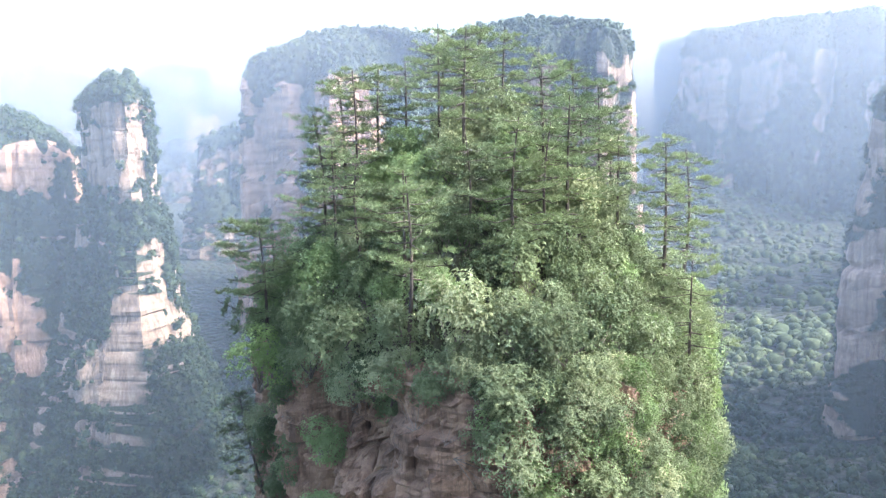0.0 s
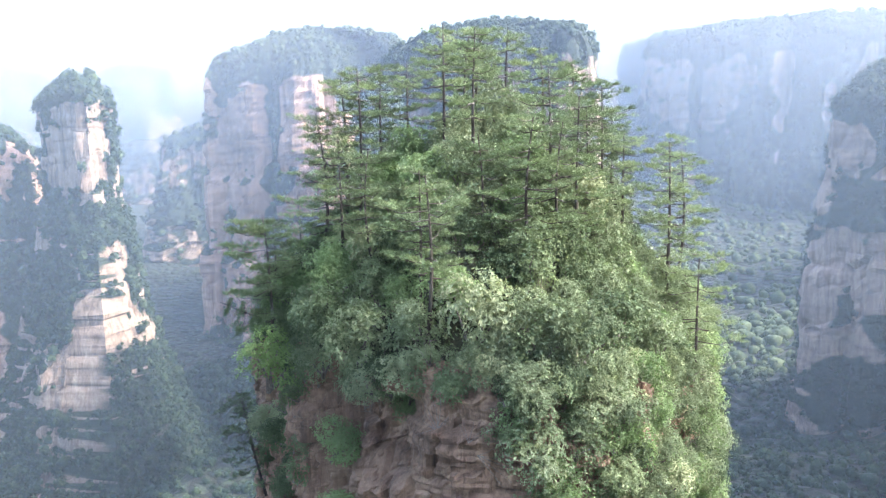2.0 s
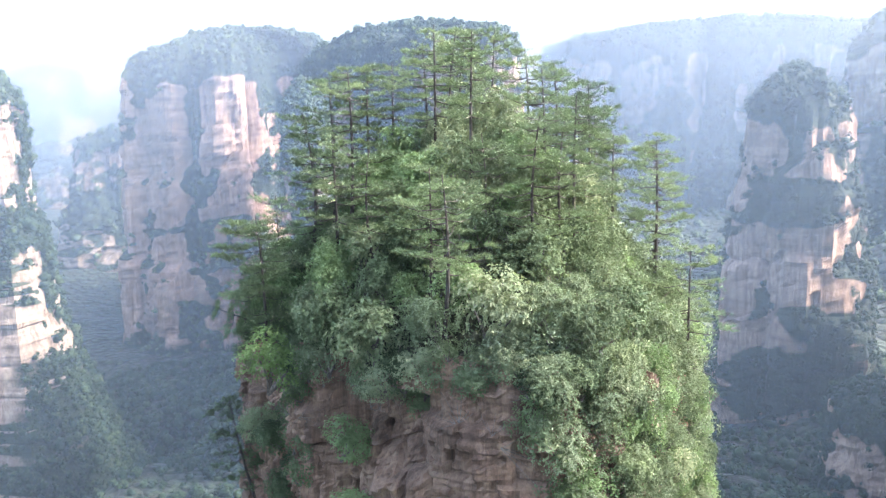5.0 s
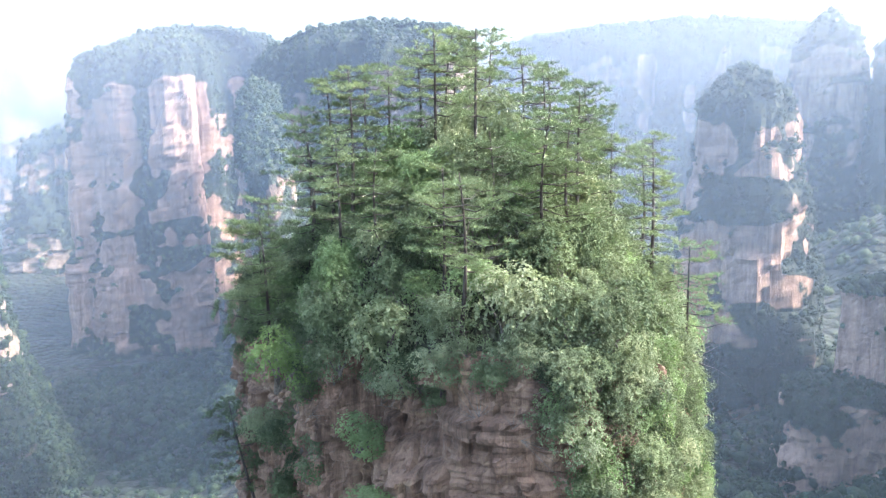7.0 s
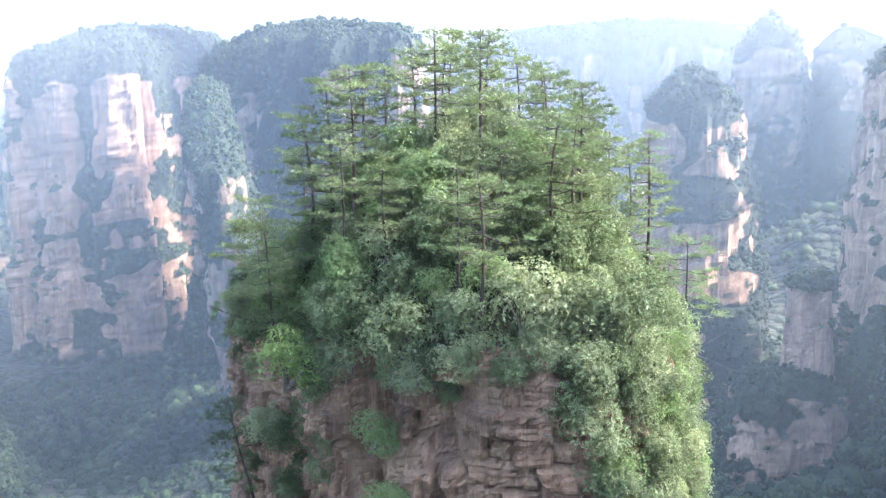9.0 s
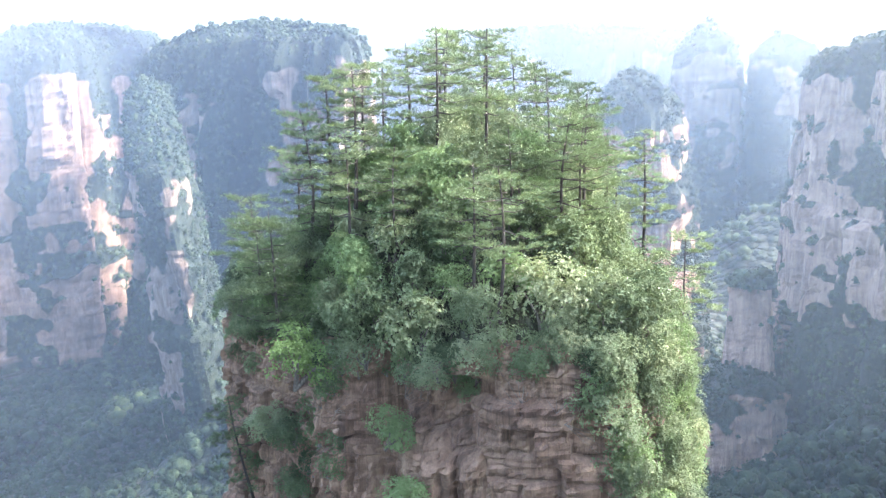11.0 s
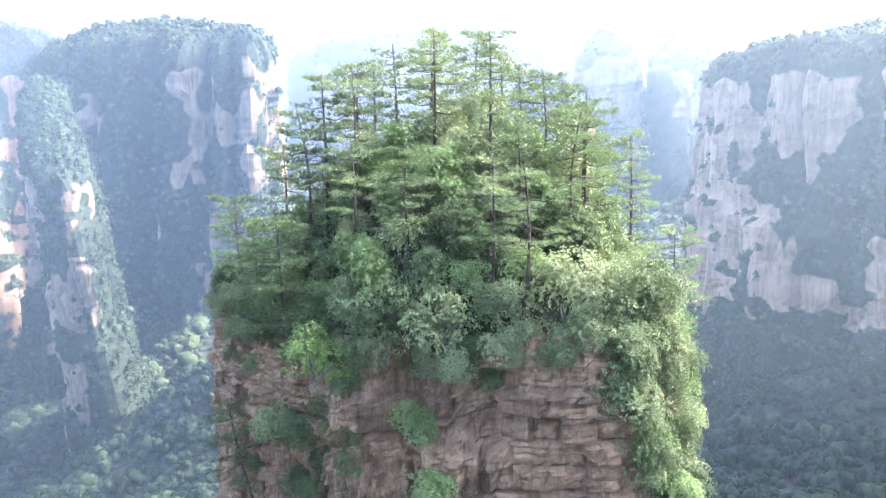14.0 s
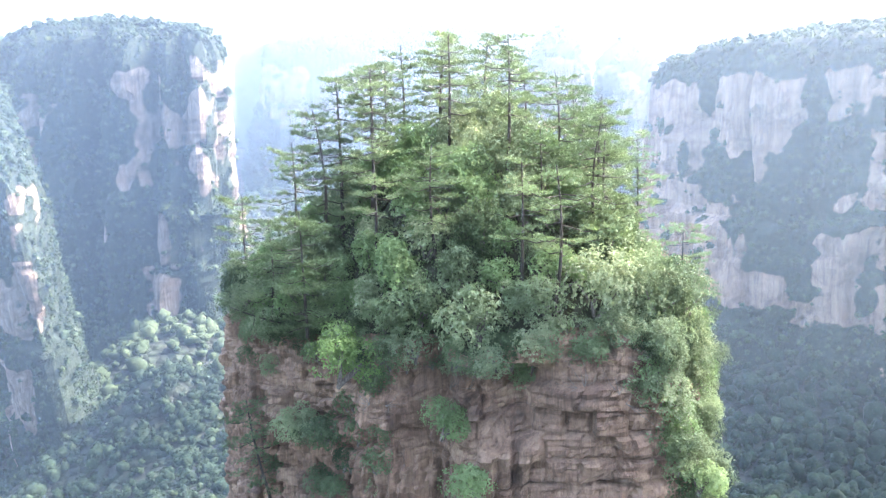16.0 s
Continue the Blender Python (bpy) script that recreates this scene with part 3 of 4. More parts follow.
# ---------------------------------------------------------------- far cliffs and towers
massif("cliff_pale", "pale hazy sandstone cliff far across the valley", [(-760, 1330), (-640, 1320), (-585, 1350), (-620, 1480), (-780, 1480)], 0, 325, 5, 3, green=0.4, tree=7, density=0.004, cards=16, buttress=14, block=4, joint=26, layer=25)
massif("cliff_buttress", "weathered grey sandstone buttress half covered with bushes", [(-411, 653), (-372, 646), (-348, 653), (-326, 658), (-322, 688), (-342, 745), (-437, 787), (-470, 734)], -150, 236, 3.4, 4, green=0.75, tree=3.6, density=0.045, cards=24, cap=0.03, buttress=15, block=4, joint=13, layer=38, ledges=((0.25, 7), (0.5, 9), (0.75, 8)), top_rough=0.07, flare=62, flare_power=1.2,
       patches=((-25.05, 215, 1.58, 27.0, -1), (-23.78, 191, 0.69, 10.3, -1), (-25.34, 55, 0.69, 28.7, -1), (-25.57, 98, 1.3, 12.0, -1), (-27.75, -28, 0.86, 22.3, -1), (-25.26, 149, 2.44, 30.1, 1), (-23.0, 92, 1.93, 46.5, 1), (-27.08, 29, 0.92, 23.1, 1), (-25.85, -4, 1.57, 18.7, 1)))
massif("rock_pillar", "tall slender sandstone pillar with sunlit flank and bushy top", [(-283, 645), (-275, 634), (-243, 616), (-238, 616), (-236, 648), (-242, 671), (-272, 686), (-287, 665)], -130, 266, 1.6, 6, bare=0.45, cover=0.5, cap=0.03, dome=0.03, green=0.75, grad=0.14, tree=4.6, density=0.06, cards=44, buttress=9, block=1.7, joint=9, layer=24, bed=0.6, ledges=((0.24, 3),), round_top=0.03, flare=118, flare_power=2.25,
       patches=((-20.48, 224, 1.44, 30.8, -1), (-18.99, 221, 0.54, 33.5, -1), (-18.55, 119, 1.1, 36.0, -1), (-19.65, 94, 1.53, 30.5, -1), (-19.55, 61, 1.3, 26.2, -1), (-21.76, 50, 1.4, 29.9, -1), (-16.45, 86, 0.43, 23.2, -1), (-18.19, 167, 0.82, 8.4, -1), (-17.41, 195, 0.48, 26.1, -1), (-19.42, 168, 2.07, 14.7, 1), (-18.06, 62, 0.32, 39.7, 1), (-16.56, 40, 0.65, 31.2, 1), (-16.58, 0, 3.91, 44.3, 1), (-17.92, 232, 0.31, 21.4, 1), (-20.24, 267, 1.43, 5.9, 1), (-22.39, 117, 1.69, 34.2, 1), (-21.91, 28, 2.33, 6.1, 1), (-17.38, 130, 0.28, 26.5, 1), (-19.86, -7, 1.39, 26.2, 1), (-24.61, 1, 0.97, 25.3, 1)))
massif("far_tower", "faint rock tower lost in bright haze", [(-665, 1870), (-600, 1850), (-535, 1880), (-540, 1990), (-650, 1990)], 0, 360, 7, 8, green=0.45, tree=9, density=0.002, cards=12, buttress=15, block=5, joint=35, layer=30, flare=30)
massif("far_spires", "row of hazy sandstone spires beside a great cliff", [(-365, 1230), (-340, 1212), (-300, 1222), (-250, 1250), (-270, 1300), (-350, 1300)], 0, 222, 4, 9, green=0.5, tree=7, density=0.005, cards=16, buttress=16, block=5, joint=16, layer=25, flare=45, top_rough=0.1)
massif("cliff_great", "great pinkish sandstone cliff with bushy ledges and wooded top", [(-222, 950), (-205, 928), (-150, 905), (-105, 900), (-76, 915), (-66, 960), (-20, 950), (0, 1010), (-60, 1100), (-190, 1080)], -40, 326, 3.6, 12, green=0.45, bare=0.62, grad=0.0, tree=4.0, density=0.022, cards=22, cap=0.11, buttress=11, block=2.4, joint=15, layer=26, bed=2.2, ledges=((0.36, 5), (0.6, 9), (0.85, 10)), slope=(-136, 917, 0.11, 0.0), round_top=0.13, clefts=((-152, 905, 9, 16), (-72, 912, 14, 34), (-42, 948, 20, 30), (-205, 930, 8, 8)), flare=6,
       patches=((-10.21, 205, 1.91, 63.1, -1), (-9.17, 294, 1.0, 17.9, -1), (-6.33, 229, 1.63, 78.3, -1), (-10.53, 63, 2.26, 55.0, -1), (-5.85, 34, 1.7, 43.5, -1), (-3.11, 1, 0.88, 26.3, -1), (-8.16, 250, 0.32, 45.1, 1), (-8.06, 184, 1.1, 18.5, 1), (-5.84, 120, 3.15, 26.0, 1), (-8.87, 36, 1.04, 21.7, 1), (-3.33, 237, 0.88, 90.8, 1), (-11.28, 285, 0.9, 24.9, 1), (-7.62, 56, 0.3, 65.5, 1), (-11.18, 128, 1.84, 4.7, 1)))
massif("cliff_ridge", "long wooded sandstone ridge with shaded recesses and pale buttresses", [(-25, 800), (0, 740), (25, 690), (45, 655), (85, 617), (118, 604), (138, 618), (143, 650), (125, 730), (60, 860), (0, 900)], 0, 309, 3.6, 14, bare=0.4, cover=0.45, green=0.72, tree=3.2, density=0.032, cards=24, cap=0.1, buttress=22, block=4.5, joint=15, layer=45, ledges=((0.4, 5), (0.7, 8)), clefts=((45, 652, 11, 22), (82, 616, 8, 16), (104, 606, 5, 10), (128, 612, 4, 9), (10, 720, 14, 20)), round_top=0.09, flare=14,
       patches=((4.96, 197, 0.62, 9.5, -1), (7.36, 255, 0.27, 24.9, -1), (7.89, 231, 0.27, 14.2, -1), (11.09, 244, 0.31, 25.0, -1), (6.41, 200, 0.4, 7.5, -1), (5.13, 163, 0.33, 7.6, -1), (8.05, 198, 0.3, 10.7, -1), (8.55, 157, 0.24, 25.8, -1), (7.62, 133, 0.89, 5.9, -1), (3.02, 218, 0.31, 10.3, -1), (9.99, 279, 0.81, 27.8, 1), (11.86, 251, 0.21, 36.6, 1), (6.13, 239, 1.3, 20.4, 1), (3.75, 210, 1.88, 42.1, 1), (7.05, 165, 1.14, 15.0, 1), (10.18, 177, 1.04, 33.0, 1), (12.51, 259, 0.91, 69.6, 1), (12.46, 166, 1.07, 38.4, 1)))
massif("rock_spur", "narrow rock spur with sunlit pale edge and green flank", [(-33, 480), (-30, 440), (-17, 420), (-6, 434), (-4, 480), (-8, 560), (-20, 580), (-32, 560)], 20, 222, 2.3, 15, bare=0.55, green=0.75, tree=2.3, density=0.07, buttress=9, block=1.6, joint=8, layer=20, ledges=((0.4, 5), (0.65, 6)), dome=0.02, slope=(0, 440, 0.0, 0.37), clefts=((-20, 428, 4, 6),), shear=(0.15, -0.08), flare=-3,
       patches=((-0.05, 209, 0.49, 22.6, -1), (-2.43, 198, 0.57, 18.9, -1), (-1.33, 153, 0.97, 13.3, -1), (0.12, 154, 0.86, 25.3, -1), (-0.55, 106, 0.67, 22.6, -1), (1.26, 104, 0.75, 26.0, -1), (-0.68, 251, 0.51, 13.0, -1), (1.89, 86, 0.28, 12.3, -1), (2.41, 59, 0.57, 17.6, -1), (0.9, 226, 0.26, 14.0, -1), (0.6, 198, 0.3, 10.4, 1), (-1.42, 182, 0.83, 12.0, 1), (-0.77, 131, 0.73, 7.0, 1), (1.42, 176, 0.54, 26.0, 1), (2.56, 130, 0.62, 32.9, 1), (0.5, 118, 0.17, 30.3, 1), (3.45, 80, 1.06, 28.0, 1), (0.05, 70, 0.88, 15.5, 1)))
massif("cliff_backlit", "broad hazy blue cliff with pale vertical rock strips", [(372, 1340), (372, 1240), (480, 1180), (600, 1130), (725, 1035), (800, 1150), (600, 1400), (400, 1450)], 0, 366, 5, 17, green=0.95, tree=6, density=0.011, cards=18, cap=0.1, buttress=26, block=9, joint=24, layer=90, round_top=0.09, clefts=((430, 1195, 14, 30), (540, 1155, 18, 36), (650, 1090, 14, 28)), flare=40,
       patches=((20.05, 292, 1.21, 61.9, -1), (17.26, 294, 1.6, 49.9, -1), (21.46, 291, 0.63, 40.4, -1), (24.39, 289, 0.37, 58.8, -1), (23.94, 237, 0.59, 12.9, -1), (24.16, 71, 0.39, 37.0, -1), (26.95, 256, 0.46, 39.5, -1), (22.26, 178, 0.39, 26.8, -1), (28.87, 289, 0.35, 48.5, -1), (18.99, 285, 0.43, 81.9, 1), (22.72, 250, 0.91, 96.3, 1), (25.69, 208, 0.81, 126.9, 1), (17.99, 142, 3.7, 84.2, 1)))
massif("rock_tower", "broad rock tower with pale pink faces rising from forest", [(214, 389), (209, 371), (216, 360), (225, 351), (241, 353), (275, 400), (262, 431), (233, 419)], 60, 256, 2.6, 19, green=0.7, bare=0.6, cover=0.45, tree=2.6, density=0.06, cap=0.09, buttress=8, block=2.6, joint=9, layer=28, ledges=((0.25, 3), (0.45, 4)), top_rough=0.05, round_top=0.1, dome=0.05, flare=13, flare_power=1.1,
       patches=((28.88, 230, 1.71, 14.9, -1), (32.16, 222, 0.19, 13.4, -1), (27.26, 205, 0.5, 14.6, -1), (27.96, 155, 1.5, 27.9, -1), (30.69, 161, 2.17, 16.7, -1), (29.58, 140, 0.8, 9.7, -1), (27.35, 110, 0.48, 8.3, -1), (31.34, 93, 1.53, 6.3, -1), (30.73, 199, 2.54, 12.5, 1), (31.21, 143, 1.04, 7.8, 1), (28.75, 150, 0.47, 6.9, 1), (30.53, 234, 0.51, 16.1, 1), (30.6, 107, 4.08, 18.9, 1), (31.34, 93, 1.33, 5.7, -1)))
massif("slim_pillar", "slim flat-faced pink sandstone pillar with a tuft of trees on top", [(212, 266), (214, 259), (221, 251), (226, 257), (221, 269)], 118, 172, 1.3, 21, green=0.1, grad=0.0, tree=2.8, density=0.22, cards=36, buttress=0.6, block=0.7, joint=6, layer=12, bed=0.3, flare=3)
massif("stepped_crag", "stepped crag with pink faces between bushes", [(184, 262), (188, 248), (205, 240), (216, 236), (226, 250), (216, 276), (195, 280)], 60, 133, 1.8, 22, green=0.5, bare=0.6, tree=2.0, density=0.11, cards=34, buttress=4, block=1.8, joint=7, layer=14, flare=6,
       patches=((34.99, 113, 1.48, 8.4, -1), (36.6, 104, 1.03, 11.6, -1), (38.15, 100, 1.22, 10.7, -1), (39.56, 112, 0.59, 13.7, -1), (37.99, 123, 1.34, 5.9, 1), (38.08, 111, 2.01, 10.9, -1)))
massif("gap_tower", "hazy spire seen through a gap between cliffs", [(520, 660), (548, 642), (578, 636), (584, 672), (548, 690)], 80, 310, 5, 24, green=1.15, tree=4.2, density=0.014, cards=20, buttress=9, block=3, joint=14, layer=30, flare=12, top_rough=0.05)
# cliff_near's plan is extended out of view past (246, 150) to shade the slopes
massif("cliff_near", "massive pink sandstone cliff above dark forest slopes", [(285, 300), (256, 268), (247, 246), (236, 218), (230, 194), (236, 168), (246, 150), (262, 108), (295, 60), (350, 70), (350, 290)], 120, 269, 1.9, 26, green=0.85, bare=0.55, grad=0.1, tree=2.0, density=0.085, cards=26, cap=0.1, buttress=9, block=1.8, joint=10, layer=24, ledges=((0.45, 5), (0.7, 4)), clefts=((238, 226, 6, 9), (231, 200, 4, 7), (232, 172, 6, 8), (250, 252, 5, 6)), dome=0.05, round_top=0.13, flare=10,
       patches=((46.51, 245, 2.54, 17.5, -1), (42.4, 247, 0.92, 17.7, -1), (40.12, 249, 0.5, 12.0, -1), (46.72, 222, 0.41, 13.2, -1), (45.13, 228, 0.35, 10.8, -1), (43.26, 198, 2.16, 10.0, -1), (45.26, 184, 1.13, 13.7, -1), (47.1, 178, 1.82, 8.1, -1), (49.84, 172, 1.62, 4.9, -1), (49.77, 160, 1.16, 2.9, -1), (50.99, 197, 0.39, 12.6, -1), (43.43, 236, 0.49, 6.9, -1), (45.93, 252, 1.95, 12.0, -1), (48.25, 207, 1.97, 13.4, 1), (43.34, 219, 2.0, 8.9, 1), (43.68, 254, 0.31, 13.4, 1), (45.44, 200, 0.24, 10.0, 1), (46.16, 192, 0.28, 8.5, 1), (46.78, 146, 6.57, 17.3, 1), (51.89, 219, 1.28, 21.1, 1), (46.65, 167, 1.77, 4.3, 1)))
massif("hazy_tower", "hazy blue rock tower behind a nearer tower", [(484, 717), (493, 693), (515, 683), (538, 703), (568, 756), (530, 782)], 60, 322, 4.5, 41, green=1.1, bare=0.25, tree=5, density=0.012, cards=18, cap=0.08, buttress=10, block=4, joint=16, layer=34, top_rough=0.03, round_top=0.1, flare=26, flare_power=1.2,
       patches=((34.01, 252, 0.67, 24.7, -1), (35.51, 174, 2.01, 32.3, 1)))

# ---------------------------------------------------------------- mist
for radius, density in ((21, 0.002), (150, 0.03), (215, 0.18), (400, 0.1), (850, 0.18), (1030, 0.25), (1410, 0.45)):
    a = np.linspace(0, 2 * np.pi, 97)[:-1]
    ring = np.stack([np.sin(a) * radius - (8 if radius > 100 else 1), np.cos(a) * radius - (20 if radius > 100 else -3), np.zeros(96)], 1)
    MV = np.concatenate([ring + np.array([0, 0, -150]), ring + np.array([0, 0, 700.0])])
    j = np.arange(96)
    MF = np.stack([j, (j + 1) % 96, (j + 1) % 96 + 96, j + 96], 1)
    # shells beyond 700 m get a paler colour for the brighter distant haze
    tagged(raw("mist", MV, MF, mist_material("mist", density, -60.0, 560.0, (0.262, 0.345, 0.455) if radius < 700 else (0.315, 0.38, 0.465)), smooth=True), "thin blue-white mist shell standing for valley haze, painted brighter towards its top", "mist", kind="stuff")

# ---------------------------------------------------------------- the near pillar
PLAN = [(-11.0, 8.4), (-8.8, 2.6), (-7.7, -1.4), (-6.2, -4.0), (-3.4, -6.4), (-0.9, -8.3), (2.1, -8.3), (4.8, -6.2), (7.3, -2.3), (9.6, 3.0), (10.0, 8.2), (5.0, 12.5), (-3.0, 14.0), (-9.6, 13.0)]
lv = np.concatenate([np.linspace(20, 205, 60), np.linspace(206, 219, 40), np.linspace(219.12, 232.0, 118)])
PV, PF, psides, _ = rock_shape(PLAN, 20, 232.0, 0.135, 31, flare=2.2, flare_power=0.9, buttress=0.4, block=0.34, bed=0.16, coursed=True, joint=1.9, layer=0.95, dome=0.023, top_rough=0.006, warp=0.16, clefts=((-6.7, -3.5, 1.1, 1.5),), ledges=((0.012, 0.25), (0.024, 0.3)), levels=lv, rings=40, round_top=0.004)
fl = np.clip((-2.5 - PV[:, 0]) / 2, 0, 1) * np.clip((227.5 + 0.9 * np.sin(PV[:, 0] * 1.3) - PV[:, 2]) / 0.5, 0, 1) * (PV[:, 2] > 205)
# a shaded hollow under the rim
cave = np.exp(-(((PV[:, 0] + 4.9) / 1.9) ** 4 + ((PV[:, 1] + 4.9) / 2.3) ** 4)) * np.clip((PV[:, 2] - 227.4) / 1.4, 0, 1) * np.clip((231.0 - PV[:, 2]) / 0.5, 0, 1)
PV[:, :2] -= unit(PV[:, :2] - np.array([-1.0, 3.0])) * (1.5 * cave)[:, None]
turn = np.arctan2(PV[:, 0] + 1, PV[:, 1] - 3)
PV[:, :2] -= unit(PV[:, :2] - np.array([-1.0, 3.0])) * (fl * (0.42 - 0.38 * np.abs(np.sin(turn * 44 + 2 * vnoise(PV[:, 2] * 0.5, turn * 9, 0.5, 7)))))[:, None]
PV[:, 2] -= 1.2 * np.clip((np.abs(PV[:, 0] + 0.5) - 3) / 5, 0, 1) * np.clip((PV[:, 2] - 225) / 5, 0, 1)
PV[:, 2] += 1.8 * np.exp(-((PV[:, 0] - 0.3) ** 2 + (PV[:, 1] - 4.5) ** 2) / 32) * np.clip((PV[:, 2] - 230) / 2, 0, 1)
pillar = raw("near_pillar", PV, PF[:psides], ROCK_NEAR)
tagged(pillar, "blocky weathered sandstone pillar crowned with pines and bushes", "rock pillar")
mound = raw("soil_mound", PV, PF[psides:], SOIL)
tagged(mound, "dark leafy soil capping the sandstone pillar", "ground", kind="structure")
MC, MN, MA = face_data(PV, PF[psides:])
SC, SN, SA = face_data(PV, PF[:psides])


def mound_height(x, y):
    return MC[np.argmin((MC[:, 0] - x) ** 2 + (MC[:, 1] - y) ** 2), 2]


def rosettes(rng, at, way, per, length):
    """Sprays of leaves round each twig's end."""
    n = len(at)
    w = np.repeat(way, per, 0)
    face = unit(w + np.array([0, 0, 0.45]) + rng.normal(size=w.shape) * 0.3)
    d = unit(np.cross(face, rng.normal(size=w.shape)) + 0.3 * w - np.array([0, 0, 0.12]))
    base = np.repeat(at, per, 0) + rng.normal(size=(n * per, 3)) * length * 0.4
    ln = length * (0.6 + 0.8 * rng.random(n * per))
    return leaves(rng, base, d, face, ln, ln * 0.62, 0.16)


def shrub(seed, mat, count, length, label, kind="shrub"):
    """A broadleaf shrub or small tree one metre in radius: several stems and a lobed crown of leaf sprays."""
    rng = np.random.default_rng(seed)
    root = tagged(new(kind), label, kind.replace("_", " "), "bushes on the pillar" if kind == "shrub" else "broadleaf trees on the pillar")
    k = 11
    lobes = unit(rng.normal(size=(k, 3)) + np.array([0, 0, 0.35])) * np.array([0.62, 0.62, 0.46]) * (0.55 + 0.5 * rng.random((k, 1))) + np.array([0, 0, 0.5])
    rads = 0.26 + 0.24 * rng.random(k)
    pick = rng.choice(k, count, p=rads ** 2 / (rads ** 2).sum())
    d = unit(rng.normal(size=(count, 3)) + np.array([0, 0, 0.6]))
    p = lobes[pick] + d * rads[pick][:, None] * (0.88 + 0.2 * rng.random((count, 1)))
    p[:, 2] = np.maximum(p[:, 2], 0.02 + 0.1 * rng.random(count))
    raw("crown", *rosettes(rng, p, d, 4, length), mat, root)
    stems = []
    for q in lobes:
        mid = q * np.array([0.5, 0.5, 0.55]) + rng.normal(size=3) * 0.06
        stems.append(tube([(0, 0, -0.12), mid * 0.4, mid, q], [0.05, 0.045, 0.03, 0.012], 5))
    for st in stems[:4]:
        raw("stem", *st, TWIG, root)
    return root


def pine(seed, height, spread, label, bare=0.35, tilt=0.0, dense=1.0):
    """A slender pine: bent dark trunk, level limbs in tiers, flat pads of needle tufts."""
    rng = np.random.default_rng(seed)
    root = tagged(new("pine_tree"), label, "pine tree", "pines on the pillar")
    k = np.linspace(0, 1, 12)
    bend = rng.normal(size=2) * 0.035 * height
    path = np.stack([bend[0] * np.sin(k * 2.6) + tilt * height * k, bend[1] * np.sin(k * 3.1), k * height - 0.4], 1)
    raw("trunk", *tube(path, 0.0125 * height * (1 - 0.84 * k) + 0.012, 7), BARK, root, "dark scaly trunk")
    limbs, tips, ways = [], [], []
    z = bare * height
    turn = rng.random() * 6.28
    while z < height * 0.985:
        f = (z - bare * height) / (height * (1 - bare))
        length = spread * (0.7 + 0.3 * min(1, f * 3)) * (1 - 0.6 * f ** 2.4)
        for b in range(rng.integers(3, 5)):
            turn += 1.7 + 1.2 * rng.random()
            ln = length * (0.4 + 0.8 * rng.random())
            o = np.array([np.interp(z / height, k, path[:, 0]), np.interp(z / height, k, path[:, 1]), z - 0.4 + 0.1 * rng.normal()])
            way = np.array([math.cos(turn), math.sin(turn), -0.1 + 0.22 * f + rng.normal() * 0.07])
            end = o + way * ln + np.array([0, 0, 0.1 * ln])
            mid = o + way * ln * 0.5 + np.array([0, 0, -0.06 * ln])
            limbs.append(tube([o, mid, end], [0.006 * height * (1 - 0.6 * f), 0.018, 0.007], 4))
            side = np.array([-way[1], way[0], 0.0])
            for spray in range(int((1.6 + 2.3 * ln) * dense)):
                t = min(1.0, 0.36 + 0.7 * rng.random() ** 0.8)
                off = (rng.random() - 0.5) * 0.75 * ln * (1.2 - 0.6 * t)
                c = o * (1 - t) ** 2 + mid * 2 * t * (1 - t) + end * t * t + side * off + np.array([0, 0, 0.03 + 0.06 * rng.random()])
                wide = 0.13 + 0.12 * rng.random()
                for q in range(6):
                    tips.append(c + rng.normal(size=3) * np.array([wide, wide, 0.035]))
                    ways.append(unit(way * 0.4 + side * np.sign(off) * 0.4 + np.array([0, 0, 0.4])))
        z += 0.4 + 0.4 * rng.random() * (1.3 - f)
    for lm in limbs:
        raw("limb", *lm, BARK, root)
    tips, ways = np.array(tips), np.array(ways)
    per = 12
    d = unit(np.repeat(ways, per, 0) + rng.normal(size=(len(tips) * per, 3)) * np.array([0.75, 0.75, 0.4]))
    base = np.repeat(tips, per, 0)
    ln = 0.19 * (0.7 + 0.6 * rng.random(len(d)))
    sd = unit(np.cross(d, rng.normal(size=d.shape))) * 0.013
    V = np.stack([base - sd, base + sd, base + d * ln[:, None]], 1).reshape(-1, 3)
    raw("crown", V, np.arange(len(V)).reshape(-1, 3), NEEDLES, root, "flat tiers of dark green needles")
    return root


def placed(x, y, z, scale, turn, lean_x=0.0, lean_y=0.0, tall=1.0):
    return pose(x, y, z, lean_x, lean_y, turn) @ Matrix.Diagonal((scale, scale, scale * tall, 1))


DARK = [shrub(100 + i, LEAF_BROAD, 600, 0.09, "dark green broadleaf shrub with dense glossy leaves") for i in range(4)]
OLIVE = [shrub(110 + i, LEAF_OLIVE, 600, 0.082, "grey-green shrub with small pale leaves") for i in range(3)]
BRIGHT = [shrub(120 + i, LEAF_BRIGHT, 600, 0.09, "fresh bright green shrub on the pillar") for i in range(2)]
FRESH = [shrub(160 + i, LEAF_FRESH, 800, 0.07, "rounded light green bush standing out on the rock face") for i in range(3)]
TREES = {"dark": [shrub(130 + i, LEAF_BROAD, 640, 0.087, "small broadleaf tree with dense dark green crown", "broadleaf_tree") for i in range(5)],
         "olive": [shrub(140 + i, LEAF_OLIVE, 640, 0.078, "small broadleaf tree with pale grey-green crown", "broadleaf_tree") for i in range(4)],
         "bright": [shrub(150 + i, LEAF_BRIGHT, 640, 0.087, "small broadleaf tree with fresh bright green crown", "broadleaf_tree") for i in range(3)]}
used = set()


